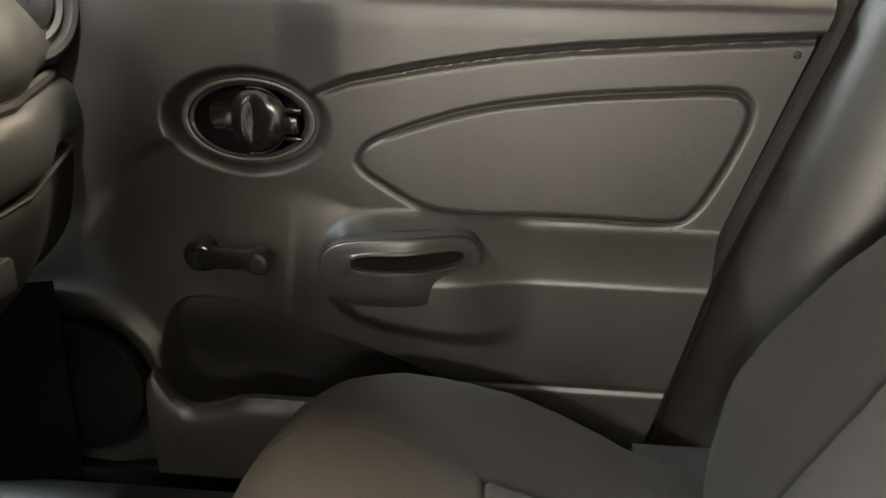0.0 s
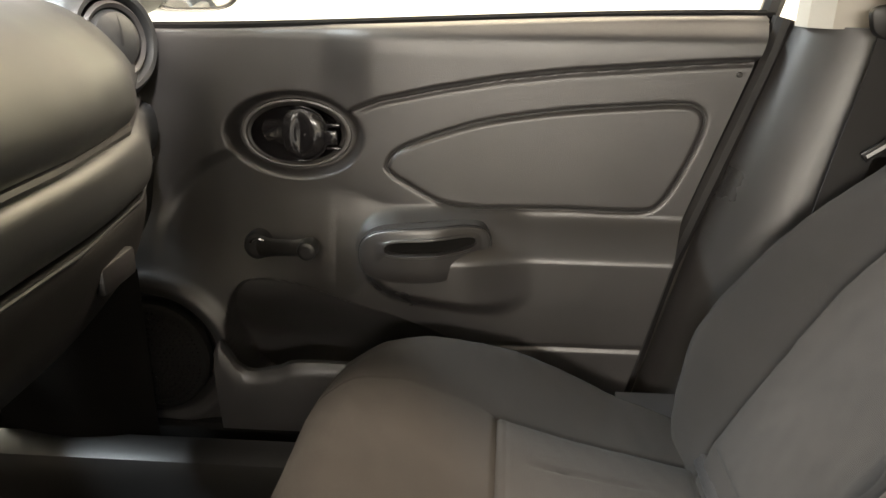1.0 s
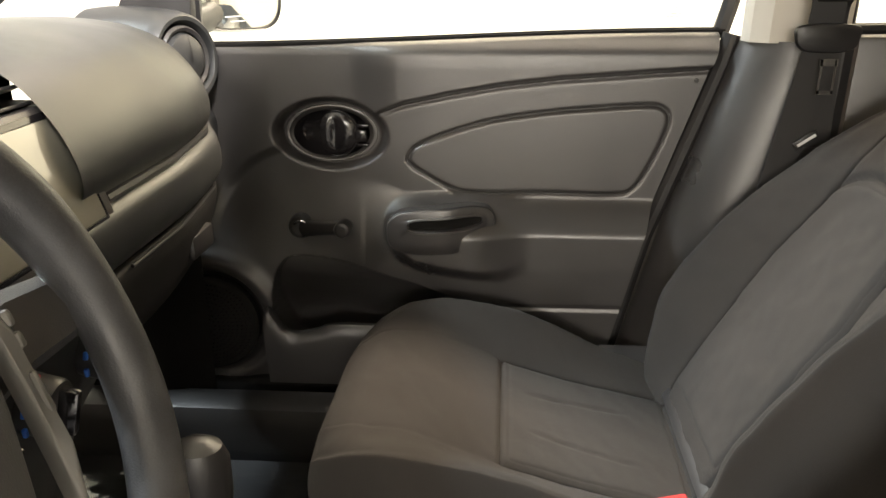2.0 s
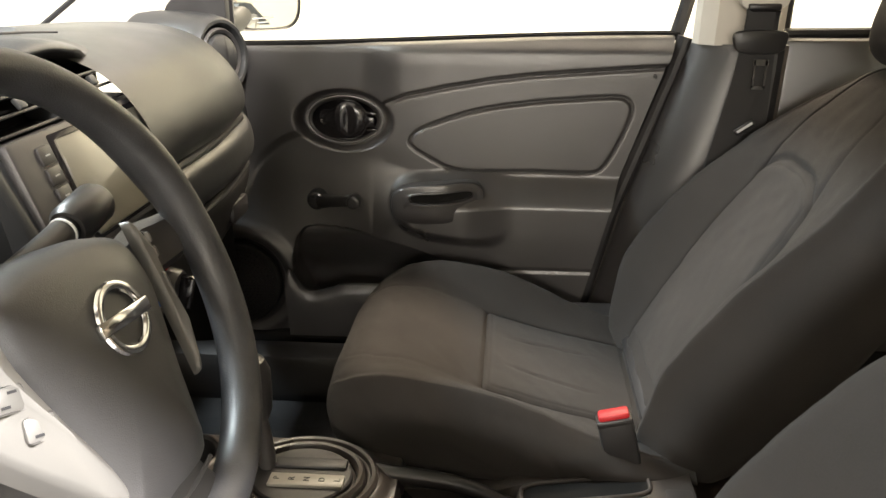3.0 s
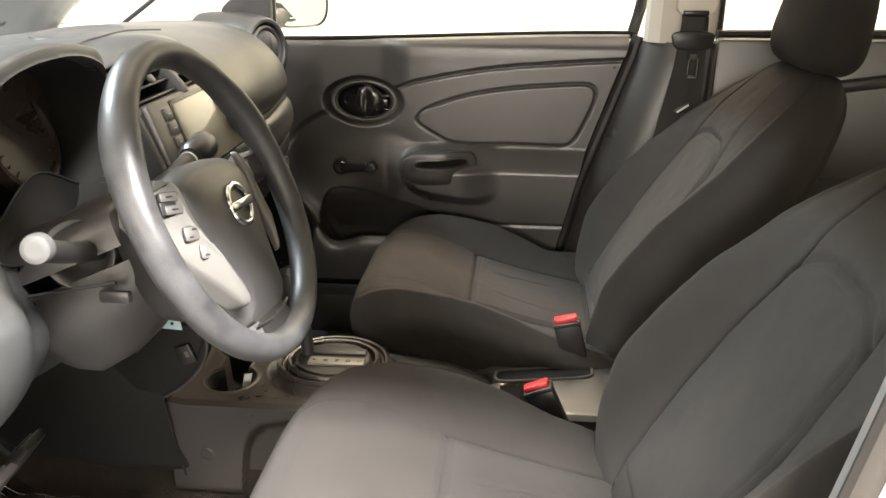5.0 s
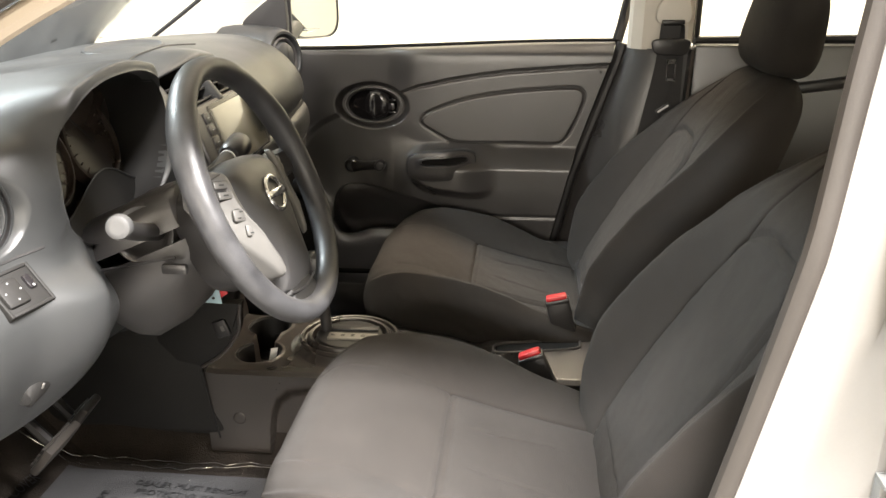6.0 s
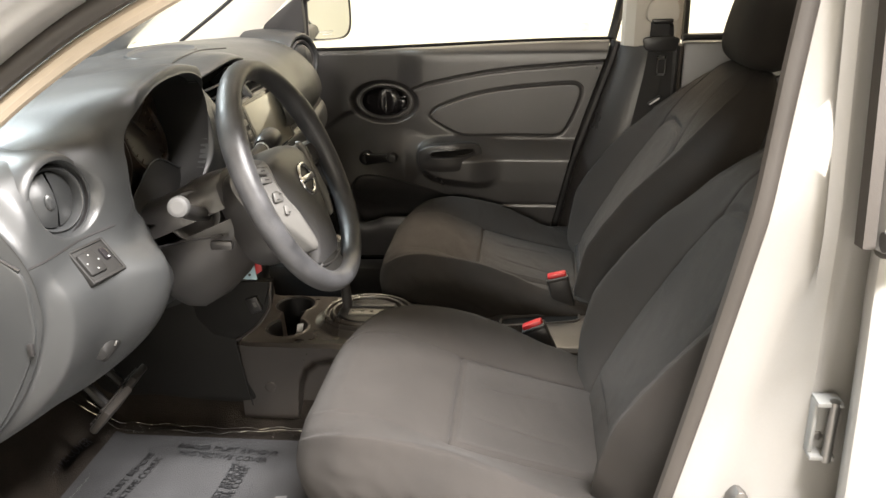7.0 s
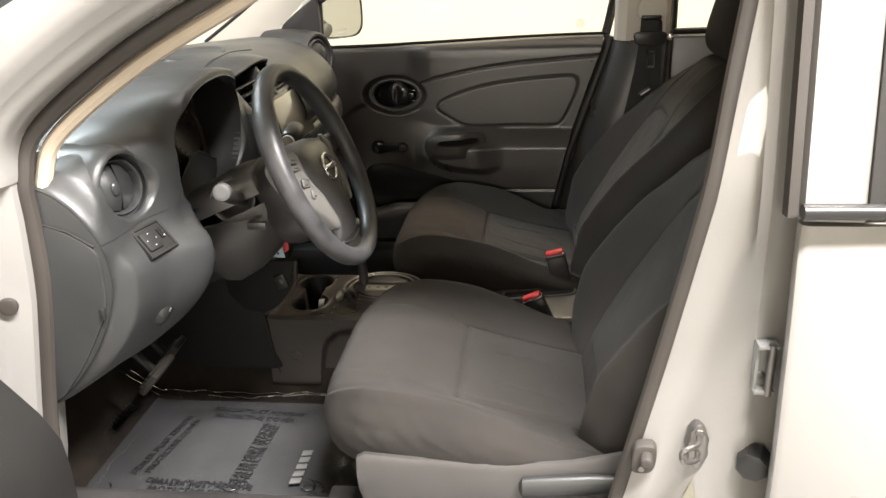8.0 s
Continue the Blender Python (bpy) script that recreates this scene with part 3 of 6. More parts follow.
def squircle(c, a, b, n=56, e=0.55, slant=0.0):
    return [c + V(a * math.copysign(abs(math.cos(t)) ** e, math.cos(t)), 0, b * math.copysign(abs(math.sin(t)) ** e, math.sin(t)) + slant * a * math.copysign(abs(math.cos(t)) ** e, math.cos(t))) for t in np.linspace(0, 2 * math.pi, n, endpoint=False)]


def cup_y(x, z):
    """The rounded face of the pull cup."""
    u, v = (x - PC.x) / 0.083, (z - PC.z) / 0.036
    return PC.y - 0.006 + 0.010 * u * u * (1 if u < 0 else 0.3) + 0.003 * v * v + 0.030 * ramp(0.0, 1.1, u)


def cup_ring(k, dy, c=PC, a=0.083, b=0.036, e=0.62):
    return [V(p.x, cup_y(p.x, p.z) + dy, p.z) for p in squircle(c, a * k, b * k, 64, e, 0.05)]


SLOT = PC + V(0.008, 0, 0.012)
pull = part("pull_cup", loft([cup_ring(1.0, 0.03), cup_ring(1.0, 0.0025), cup_ring(0.985, 0.0006), cup_ring(0.96, 0.0), cup_ring(1.0, 0.0, PC.lerp(SLOT, 0.5), 0.070, 0.024), cup_ring(1.0, 0.0, SLOT, 0.0625, 0.0135), cup_ring(1.0, -0.0022, SLOT, 0.0605, 0.0122), cup_ring(1.0, -0.0022, SLOT, 0.0575, 0.0100), cup_ring(1.0, 0.001, SLOT, 0.0560, 0.0088), cup_ring(1.0, 0.016, SLOT, 0.0545, 0.0075)]), DARK, door, "dark plastic pull cup set in the armrest", 50)
part("cup_gap", tube(cup_ring(1.008, 0.0032), 0.0012, 6, True, 1, V(0, 1, 0)), INK, pull)
# black infill stands for the shade inside the finger slot
part("cup_slot", loft([cup_ring(1.0, 0.006, SLOT, 0.0565, 0.0092), cup_ring(1.0, 0.008, SLOT, 0.050, 0.0065)]), FELT, pull, "black infill for the shade in the finger slot")
# speaker grille
grille = part("speaker_grille", lathe(V(0.935, 0.640, 0.475), (0, -1, 0), [(0.084, -0.01), (0.084, 0.006), (0.080, 0.010), (0.04, 0.016), (0.001, 0.018)], 56), FELT, door, "round black perforated speaker grille")
bm = bmesh.new()
for k in range(9):
    for i in range(10 + 7 * k):
        a = 2 * math.pi * i / (10 + 7 * k)
        rr_ = 0.012 + 0.0075 * k
        c = V(0.935 + rr_ * math.cos(a), 0.640 - 0.0185 + 0.008 * (rr_ / 0.08) ** 2, 0.475 + rr_ * math.sin(a))
        bmesh.ops.create_circle(bm, cap_ends=True, radius=0.0016, segments=6, matrix=Matrix.Translation(c) @ Matrix.Rotation(radians(90), 4, "X"))
tagged(part("grille_holes", bm, GLOSSBLACK, grille), kind="stuff")
# window
part("window_glass", sheet(lambda u, v: V(0.94 + 0.83 * u - 0.02 * v, 0.712 - 0.16 * max(v * 0.42 - 0.0, 0), 0.92 + 0.42 * v), 6, 6), GLASS, door, "clear wound-up door window").visible_shadow = False
part("belt_seal", tube([V(x, 0.692, 0.930 + 0.02 * step(0.94, 1.74, x)) for x in np.linspace(0.93, 1.757, 20)], 0.0085, 10), FELT, door, "black felt strip along the window")
part("window_frame", tube(spline([(1.752, 0.70, 0.945), (1.768, 0.69, 1.02), (1.782, 0.67, 1.12), (1.785, 0.64, 1.28), (1.70, 0.625, 1.335), (1.4, 0.62, 1.31), (1.15, 0.63, 1.19), (0.96, 0.665, 1.07)], 50), 0.013, 8), BLACK, door, "black window frame")
part("front_channel", tube([V(0.945, 0.690, 0.93), V(0.953, 0.672, 1.075)], 0.011, 8), BLACK, door)
FAINT = surface("faint_print", (0.62, 0.6, 0.54), 0.6)
for k in range(5):
    part("window_label_line", box((1.685, 0.7015 - 0.0005 * k, 0.973 + 0.0045 * k), (0.026 - 0.003 * (k % 2), 0.0006, 0.0014), 0), FAINT, door)

# ---- side mirror ----
mirror = thing("side_mirror", (0.93, 0.80, 0.96), "passenger side door mirror in a pale painted housing", "mirror")


def mir(u, v, w):
    """Across the glass, up it, and out of it."""
    return V(0.975, 0.805, 1.015) + V(0.60, 0.80, 0) * u + V(0, 0, 1) * v + V(0.80, -0.60, 0.02) * w


def mring(k, w, du=0.0):
    return [mir(k * 0.088 * math.copysign(abs(math.cos(a)) ** 0.62, math.cos(a)) + du, k * (0.066 + 0.010 * math.cos(a)) * math.copysign(abs(math.sin(a)) ** 0.62, math.sin(a)), w) for a in np.linspace(0, 2 * math.pi, 48, endpoint=False)]


part("housing", loft([mring(1.0, 0.0), mring(1.08, -0.004), mring(1.12, -0.02), mring(1.08, -0.05), mring(0.85, -0.085), mring(0.4, -0.105)]), WHITE, mirror, "white painted mirror shell")
part("mirror_rim", loft([mring(1.0, -0.002), mring(1.07, 0.002), mring(1.075, -0.008)], True, False), BLACK, mirror, "black rim")
part("mirror_glass", loft([mring(1.0, -0.004), mring(0.99, 0.0005), mring(0.5, 0.0005)]), MIRROR, mirror, "mirror glass")
for k in range(2):
    part("etched_text", box(mir(0.0, -0.046 - 0.008 * k, 0.0012), (0.05 - 0.02 * k, 0.0004, 0.0022), 0, Matrix.Rotation(math.atan2(0.8, 0.6), 3, "Z")), PALE, mirror)
part("mirror_arm", tube([V(0.93, 0.70, 0.965), V(0.935, 0.745, 0.968), V(0.935, 0.80, 0.98)], 0.024, 14), BLACK, mirror, "black mirror foot")

# ---- dashboard ----
dash = thing("dashboard", (0.85, 0, 0.55), "dark grey grained plastic dashboard with round end vents", "dashboard")


def section(rows, n):
    return [(p.x, p.z) for p in spline([(x, 0, z) for x, z in rows], n)]


def skin(keys, y0, y1, ny=40, n=70):
    """Dash skin: profiles at several y, flowing smoothly into one another along y."""
    ks = np.array([k[0] for k in keys], float)
    prof = np.array([section(k[1], n) for k in keys])
    h = np.diff(ks)
    d = np.diff(prof, axis=0) / h[:, None, None]
    m = np.zeros_like(prof)
    for i in range(1, len(ks) - 1):
        both = d[i - 1] * d[i] > 0
        m[i] = np.where(both, 2 * d[i - 1] * d[i] / np.where(both, d[i - 1] + d[i], 1), 0)
    rings = []
    for y in np.linspace(y0, y1, ny):
        i = int(np.clip(np.searchsorted(ks, y) - 1, 0, len(ks) - 2))
        t = min(max((y - ks[i]) / h[i], 0), 1)
        p = prof[i] * (1 + 2 * t) * (1 - t) ** 2 + m[i] * h[i] * t * (1 - t) ** 2 + prof[i + 1] * t * t * (3 - 2 * t) + m[i + 1] * h[i] * t * t * (t - 1)
        rings.append([V(x, y, z) for x, z in p])
    return loft(rings, False)


TOPM = [(0.50, 0.965), (0.66, 0.995), (0.78, 1.003), (0.90, 1.003)]
TOPC = [(0.48, 0.965), (0.66, 0.995), (0.80, 1.004), (0.90, 1.012), (0.96, 1.016), (0.992, 1.013), (1.000, 1.004), (0.975, 0.996)]
# driver side: one moulded skin from the windscreen over the instrument hood down to the knees
END = [(0.55, 0.945), (0.68, 0.964), (0.78, 0.963), (0.84, 0.955), (0.885, 0.950), (0.922, 0.943), (0.952, 0.922), (0.974, 0.893), (0.987, 0.866), (0.992, 0.84), (0.990, 0.797), (0.965, 0.735), (0.925, 0.675), (0.87, 0.62), (0.80, 0.585)]
VENT = [(0.55, 0.958), (0.68, 0.980), (0.78, 0.979), (0.845, 0.967), (0.885, 0.966), (0.928, 0.978), (0.963, 0.974), (0.985, 0.945), (0.992, 0.900), (1.002, 0.860), (1.032, 0.812), (1.016, 0.735), (0.96, 0.665), (0.88, 0.61), (0.80, 0.58)]
SHOULDER = [(0.52, 0.965), (0.66, 0.992), (0.78, 1.002), (0.86, 1.004), (0.92, 1.004), (0.97, 0.999), (1.008, 0.980), (1.025, 0.935), (1.024, 0.882), (1.030, 0.846), (1.068, 0.806), (1.050, 0.735), (0.99, 0.67), (0.90, 0.61), (0.80, 0.58)]
HOODL = [(0.50, 0.965), (0.66, 0.995), (0.78, 1.008), (0.88, 1.020), (0.95, 1.027), (1.00, 1.032), (1.028, 1.031), (1.038, 1.021), (1.032, 0.965), (1.016, 0.890), (1.014, 0.822), (1.040, 0.755), (0.98, 0.67), (0.90, 0.61), (0.80, 0.58)]
HOODM = [(0.50, 0.965), (0.66, 0.995), (0.78, 1.010), (0.88, 1.027), (0.95, 1.037), (1.00, 1.043), (1.028, 1.043), (1.040, 1.036), (1.034, 0.980), (1.010, 0.890), (0.99, 0.80), (0.98, 0.74), (0.95, 0.67), (0.88, 0.61), (0.80, 0.58)]
STACKSIDE = [(0.50, 0.965), (0.66, 0.995), (0.78, 1.003), (0.86, 1.005), (0.92, 1.003), (0.96, 0.994), (0.99, 0.975), (1.015, 0.945), (1.025, 0.90), (1.03, 0.85), (1.03, 0.80), (1.02, 0.74), (0.97, 0.67), (0.90, 0.61), (0.80, 0.58)]
GY, GZ = -0.361, 0.930


def punch(bm, cy, cz, ry, rz, e, rings, drop=1.0):
    """Opens an oval hole in a skin that faces the driver and turns its edge inwards.
    rings: (scale, depth) rows of the turned-in edge."""
    def level(p):
        return (abs(p.y - cy) / ry) ** (2 / e) + (abs(p.z - cz) / (rz if p.z > cz else drop * rz)) ** (2 / e)
    tree = BVHTree.FromBMesh(bm)
    gone = [f for f in bm.faces if f.calc_center_median().x > 0.93 and level(f.calc_center_median()) < 1]
    rim = {ed for f in gone for ed in f.edges if any(g not in set(gone) and level(g.calc_center_median()) >= 1 for g in ed.link_faces)}
    bmesh.ops.delete(bm, geom=gone, context="FACES")
    for v in {v for ed in rim for v in ed.verts}:
        k = level(v.co) ** (-e / 2)
        y, z = cy + (v.co.y - cy) * k, cz + (v.co.z - cz) * k
        hit = tree.ray_cast(V(1.5, y, z), V(-1, 0, 0))[0]
        v.co = V(hit.x if hit else v.co.x, y, z)
    loop, last = list(rim), 1.0
    for scale, depth in rings:
        out = bmesh.ops.extrude_edge_only(bm, edges=loop)["geom"]
        loop = [g for g in out if isinstance(g, bmesh.types.BMEdge) and len(g.link_faces) == 1]
        for v in {v for g in loop for v in g.verts}:
            v.co = V(v.co.x + depth, cy + (v.co.y - cy) * scale / last, cz + (v.co.z - cz) * scale / last)
        last = scale
    bmesh.ops.recalc_face_normals(bm, faces=bm.faces[:])
    return bm


VY, VZ, VX = -0.598, 0.921, 0.989
fascia = skin([(-0.687, END), (-0.660, [((3 * a + 2 * c) / 5, (3 * b + 2 * d) / 5) for (a, b), (c, d) in zip(VENT, END)]), (-0.605, VENT), (-0.525, SHOULDER), (-0.455, HOODL), (-0.36, HOODM), (-0.265, HOODL), (-0.190, STACKSIDE), (-0.160, STACKSIDE)], -0.687, -0.160, 230, 210)
fascia.normal_update()
FACE = BVHTree.FromBMesh(fascia)


def face_at(y, z, lift=0.0):
    """The fascia as the driver sees it at y, z, and its normal."""
    p, n = FACE.ray_cast(V(1.5, y, z), V(-1, 0, 0))[:2]
    n = n if n.x > 0 else -n
    return p + n * lift, n


punch(fascia, GY, GZ, 0.151, 0.101, 0.84, ((0.99, 0.001), (0.975, -0.002), (0.966, -0.008), (0.962, -0.012)), 1.1)
punch(fascia, VY, VZ, 0.050, 0.047, 1.0, ((0.97, -0.001), (0.93, -0.004), (0.88, -0.008), (0.85, -0.016), (0.84, -0.02)))
part("driver_fascia", fascia, DASHM, dash, "dark grey moulded fascia with a rounded instrument hood", 60)
LOWR = [(1.0, 0.862), (1.02, 0.83), (1.03, 0.79), (1.02, 0.74), (0.98, 0.67), (0.92, 0.61), (0.86, 0.575), (0.78, 0.585)]
part("knee_panel", skin([(-0.17, LOWR), (-0.10, LOWR)], -0.165, -0.10, 8), DASHM, dash, "grey lower knee panel")
BROWE = TOPM[:4] + [(0.945, 0.997), (0.966, 0.985), (0.966, 0.978), (0.94, 0.970)]
BROWM = [(0.49, 0.965), (0.66, 0.995), (0.79, 1.003), (0.90, 1.0085), (0.953, 1.0085), (0.985, 1.002), (0.990, 0.994), (0.962, 0.986)]
part("stack_brow", skin([(-0.172, BROWE), (-0.100, BROWM), (-0.018, TOPC), (0.064, BROWM), (0.140, BROWE)], -0.172, 0.140, 60), DASHM, dash, "grey arched brow over the centre vents")
part("panel_joint", tube([face_at(y, z, -0.0014)[0] for y, z in zip(np.linspace(-0.685, -0.545, 24), np.linspace(0.8665, 0.871, 24))], 0.0022, 6), BLACK, dash)
part("panel_joint", tube([V(x, -0.6885, z) for x, z in ((0.80, 0.925), (0.86, 0.9115), (0.90, 0.9015), (0.945, 0.8875), (0.978, 0.8665))], 0.0018, 6), BLACK, dash)
# end cap of the dash at the open door
cap = spline([(0.72, -0.687, 0.940), (0.84, -0.687, 0.918), (0.895, -0.687, 0.905), (0.945, -0.687, 0.889), (0.982, -0.687, 0.862), (0.986, -0.687, 0.82), (0.980, -0.687, 0.775), (0.945, -0.687, 0.710), (0.905, -0.687, 0.655), (0.86, -0.687, 0.62), (0.72, -0.687, 0.61)], 60, True)
part("end_filler", slab([V(p.x, -0.6860, p.z) for p in spline([(x, 0, z) for x, z in END] + [(0.60, 0, 0.58), (0.55, 0, 0.75)], 90, True)], (0, -1, 0), 0.02, 0.002), DASHM, dash, "grey dash end")
part("end_cover", slab([V(p.x - 0.004, -0.690, p.z - 0.002) for p in cap], (0, -1, 0), 0.02, 0.003), DASHM, dash, "removable grey end cover")
part("cover_notch", box((0.972, -0.691, 0.768), (0.006, 0.006, 0.016), 0.001), BLACK, dash)

# instrument recess
def hood_ring(x, ry, rz, lean=0.10, e=0.84):
    return [V(x + lean * rz * math.copysign(abs(math.sin(a)) ** e, math.sin(a)), GY + ry * math.copysign(abs(math.cos(a)) ** e, math.cos(a)), GZ + (rz if math.sin(a) > 0 else 1.1 * rz) * math.copysign(abs(math.sin(a)) ** e, math.sin(a))) for a in np.linspace(0, 2 * math.pi, 72, endpoint=False)]


part("hood_lining", loft([hood_ring(1.022, 0.1460, 0.0978), hood_ring(0.985, 0.1440, 0.0965), hood_ring(0.955, 0.1400, 0.094), hood_ring(0.905, 0.136, 0.091)], True, False), MATTE, dash, "dark inner wall of the instrument recess")
part("gauge_panel", loft([hood_ring(0.925, 0.1425, 0.096), hood_ring(0.940, 0.1375, 0.092), hood_ring(0.941, 0.05, 0.03)], True, True), GAUGE, dash, "brown-black gauge panel")
gauges = []
# dimmer print for all ticks but the first six of one gauge
DIM = surface("dim_dial_print", (0.07, 0.055, 0.045), 0.5, 300, 0.0, 0.1)
for gy, gr in ((GY - 0.062, 0.055), (GY + 0.060, 0.055)):
    g = part("gauge_face", lathe((0.951, gy, GZ), (1, 0, 0.30), [(gr + 0.006, -0.012), (gr + 0.005, 0.004), (gr + 0.001, 0.005), (gr, -0.001), (0.001, -0.001)], 56), GAUGE, dash, "unlit round gauge with a raised rim")
    gauges.append(g)
    for k in range(17):
        a = radians(225 - 270 * k / 16)
        c = V(0.9515 - 0.30 * (gr - 0.010) * math.sin(a), gy + (gr - 0.010) * math.cos(a), GZ + (gr - 0.010) * math.sin(a))
        part("tick", box(c, (0.0016, 0.0075 if k % 2 == 0 else 0.004, 0.0016), 0, Matrix.Rotation(a, 3, "X")), GREYKNOB if gy < GY and k < 6 else DIM, g)
part("needle", tube([V(0.957, GY + 0.060, GZ), V(0.950, GY + 0.020, GZ + 0.040)], 0.0012, 6), INK, gauges[1], "dark gauge needle")
part("needle", tube([V(0.957, GY - 0.062, GZ), V(0.968, GY - 0.092, GZ - 0.032)], 0.0012, 6), PALE, gauges[0], "pale gauge needle")
# black visor sweeping up over the lower edge of the gauges
part("gauge_visor", loft([[V(0.975 + 0.012 * w, GY + 0.140 * u, GZ - 0.083 + 0.050 * math.exp(-((u - 0.25) / 0.55) ** 2) * (1 - w) - 0.02 * w) for w in (0, 0.04, 0.1, 0.2, 0.35, 0.5, 0.7, 1.0)] for u in np.linspace(-0.9, 0.9, 40)], False), MATTE, dash, "black visor below the gauges", 80)
part("visor_edge", tube([V(0.976, GY + 0.140 * u, GZ - 0.0825 + 0.050 * math.exp(-((u - 0.25) / 0.55) ** 2)) for u in np.linspace(-0.9, 0.9, 40)], 0.0011, 6), DASHM, dash)


def end_vent(y, zc, xc, turn):
    """Round swivelling vent in a tube-like pod."""
    c = V(xc, y, zc)
    ax = V(math.cos(turn), math.sin(turn), 0.10)
    pod = part("vent_pod", lathe(c, ax, [(0.096, -0.15), (0.090, -0.09), (0.083, -0.045), (0.077, -0.018), (0.072, -0.004), (0.066, 0.002), (0.060, 0.001), (0.056, -0.006), (0.055, -0.02)], 56, 1.0, 0.92), DASHM, dash, "round grey vent pod")
    part("vent_well", lathe(c, ax, [(0.0555, -0.010), (0.054, -0.03), (0.03, -0.045), (0.001, -0.05)], 40, 1.0, 0.92), BLACK, pod)
    part("vent_ring", lathe(c, ax, [(0.052, -0.020), (0.052, -0.004), (0.048, 0.000), (0.043, -0.003), (0.042, -0.02)], 48, 1.0, 0.92), DARK, pod, "dark vent ring")
    axn = ax.normalized()
    side = V(0, 0, 1).cross(axn).normalized()
    part("vent_flap", lathe(c, axn, [(0.0415, -0.016), (0.0410, -0.006), (0.036, 0.001), (0.022, 0.006), (0.010, 0.0075), (0.001, 0.008)], 48, 1.0, 0.92), DASHM, pod, "domed grey vent flap")
    part("flap_slit", loft([[c + axn * (0.0085 - 0.000004 * (1000 * h) ** 2) + side * (w * sgn) + V(0, 0, 1) * h for w, sgn in ((0.0022 * (1 - (h / 0.034) ** 2), -1), (0.0022 * (1 - (h / 0.034) ** 2), 1))] for h in np.linspace(-0.033, 0.033, 14)], False), INK, pod, "dark slit across the flap")
    return pod


end_vent(0.605, 0.922, 0.960, -0.32)
# swivelling vent at the driver end, sunk into the fascia
vc, vax = V(VX - 0.012, VY, VZ), V(1.0, -0.42, 0.16).normalized()
part("vent_pod", lathe(vc + vax * 0.012, V(1.0, -0.20, 0.05), [(0.062, -0.15), (0.0615, -0.06), (0.0595, -0.022), (0.056, -0.006), (0.0515, 0.001), (0.047, 0.001), (0.0445, -0.006), (0.0435, -0.018)], 64), DASHM, dash, "round grey vent pod", 60)
vwell = part("vent_well", lathe(vc, vax, [(0.044, 0.004), (0.043, -0.012), (0.036, -0.040), (0.001, -0.045)], 48), BLACK, dash, "dark round vent opening")
part("vent_ring", lathe(vc, vax, [(0.041, -0.020), (0.041, 0.000), (0.0385, 0.003), (0.036, 0.000), (0.034, -0.020)], 56), DASHM, vwell, "grey swivel ring")
vs = V(0, 0, 1).cross(vax).normalized()
vu = vax.cross(vs)


def half_dome(s, r, h, tilt):
    """Half of a domed vent flap."""
    rows = []
    for k in np.linspace(0.02, 1, 12):
        rows.append([vc + vs * (s * 0.002 + s * r * k * math.cos(a)) + vu * r * k * math.sin(a) + vax * (h * math.cos(k * 1.45) + tilt * k * math.cos(a) - 0.006) for a in np.linspace(-math.pi / 2, math.pi / 2, 24)])
    return loft(rows, False)


part("vent_flap", half_dome(-1, 0.0330, 0.013, 0.004), DASHM, vwell, "domed grey vent flap")
part("vent_flap", half_dome(1, 0.0330, 0.008, -0.008), DASHM, vwell, "domed grey vent flap")
part("vent_knob", lathe(vc - vs * 0.010 + vax * 0.007, vax, [(0.010, -0.006), (0.0095, 0.001), (0.007, 0.003), (0.001, 0.0035)], 24, 0.7, 1.0), DASHM, vwell)

# mirror switch sunk in a square frame, and bonnet release
sc, sn = face_at(-0.600, 0.842, -0.001)
sy_ = V(0, 0, 1).cross(sn).normalized()
sz_ = sn.cross(sy_)
SF = Matrix((sn, sy_, sz_)).transposed()


def sw_at(a, b, d):
    return sc + sy_ * a + sz_ * b + sn * d


sw = part("mirror_switch", join(*[box(sw_at(a, b, 0.0015), (0.010, w, h), 0.0015, SF) for a, b, w, h in ((-0.0265, 0, 0.004, 0.050), (0.0265, 0, 0.004, 0.050), (0, 0.023, 0.050, 0.004), (0, -0.023, 0.050, 0.004))]), MATTE, dash, "mirror adjuster in a square dark frame")
part("switch_plate", box(sw_at(0, 0, -0.0005), (0.010, 0.050, 0.043), 0.001, SF), MATTE, sw, "black switch plate")
part("adjuster_knob", box(sw_at(-0.010, 0, 0.004), (0.010, 0.028, 0.032), 0.004, SF), MATTE, sw, "black adjuster pad")
for da, db in ((0, 0.010), (0, -0.010), (-0.009, 0), (0.009, 0)):
    part("arrow_mark", box(sw_at(-0.010 + da, db, 0.0093), (0.0008, 0.0016, 0.0016), 0, SF @ Matrix.Rotation(radians(45), 3, "X")), GREYKNOB, sw)
part("selector", box(sw_at(0.0155, 0.004, 0.003), (0.010, 0.010, 0.018), 0.003, SF), GLOSSBLACK, sw)
part("selector_mark", box(sw_at(0.0155, -0.002, 0.0083), (0.0008, 0.0022, 0.0022), 0, SF), GREYKNOB, sw)
rel = part("bonnet_release", loft([[V(1.006 + 0.016 * k + 0.010 * math.sin(a), -0.615 + 0.085 * k, 0.722 + 0.036 * k + 0.020 * w * math.cos(a)) for a in np.linspace(0, 2 * math.pi, 16, endpoint=False)] for k, w in ((0, 0.4), (0.06, 0.8), (0.3, 1.0), (0.8, 1.0), (0.95, 0.8), (1.0, 0.4))]), MATTE, dash, "black bonnet release lever")
part("release_mark", box((1.021, -0.598, 0.729), (0.002, 0.003, 0.007), 0.0005, Matrix.Rotation(radians(25), 3, "Y")), SILVER, rel)

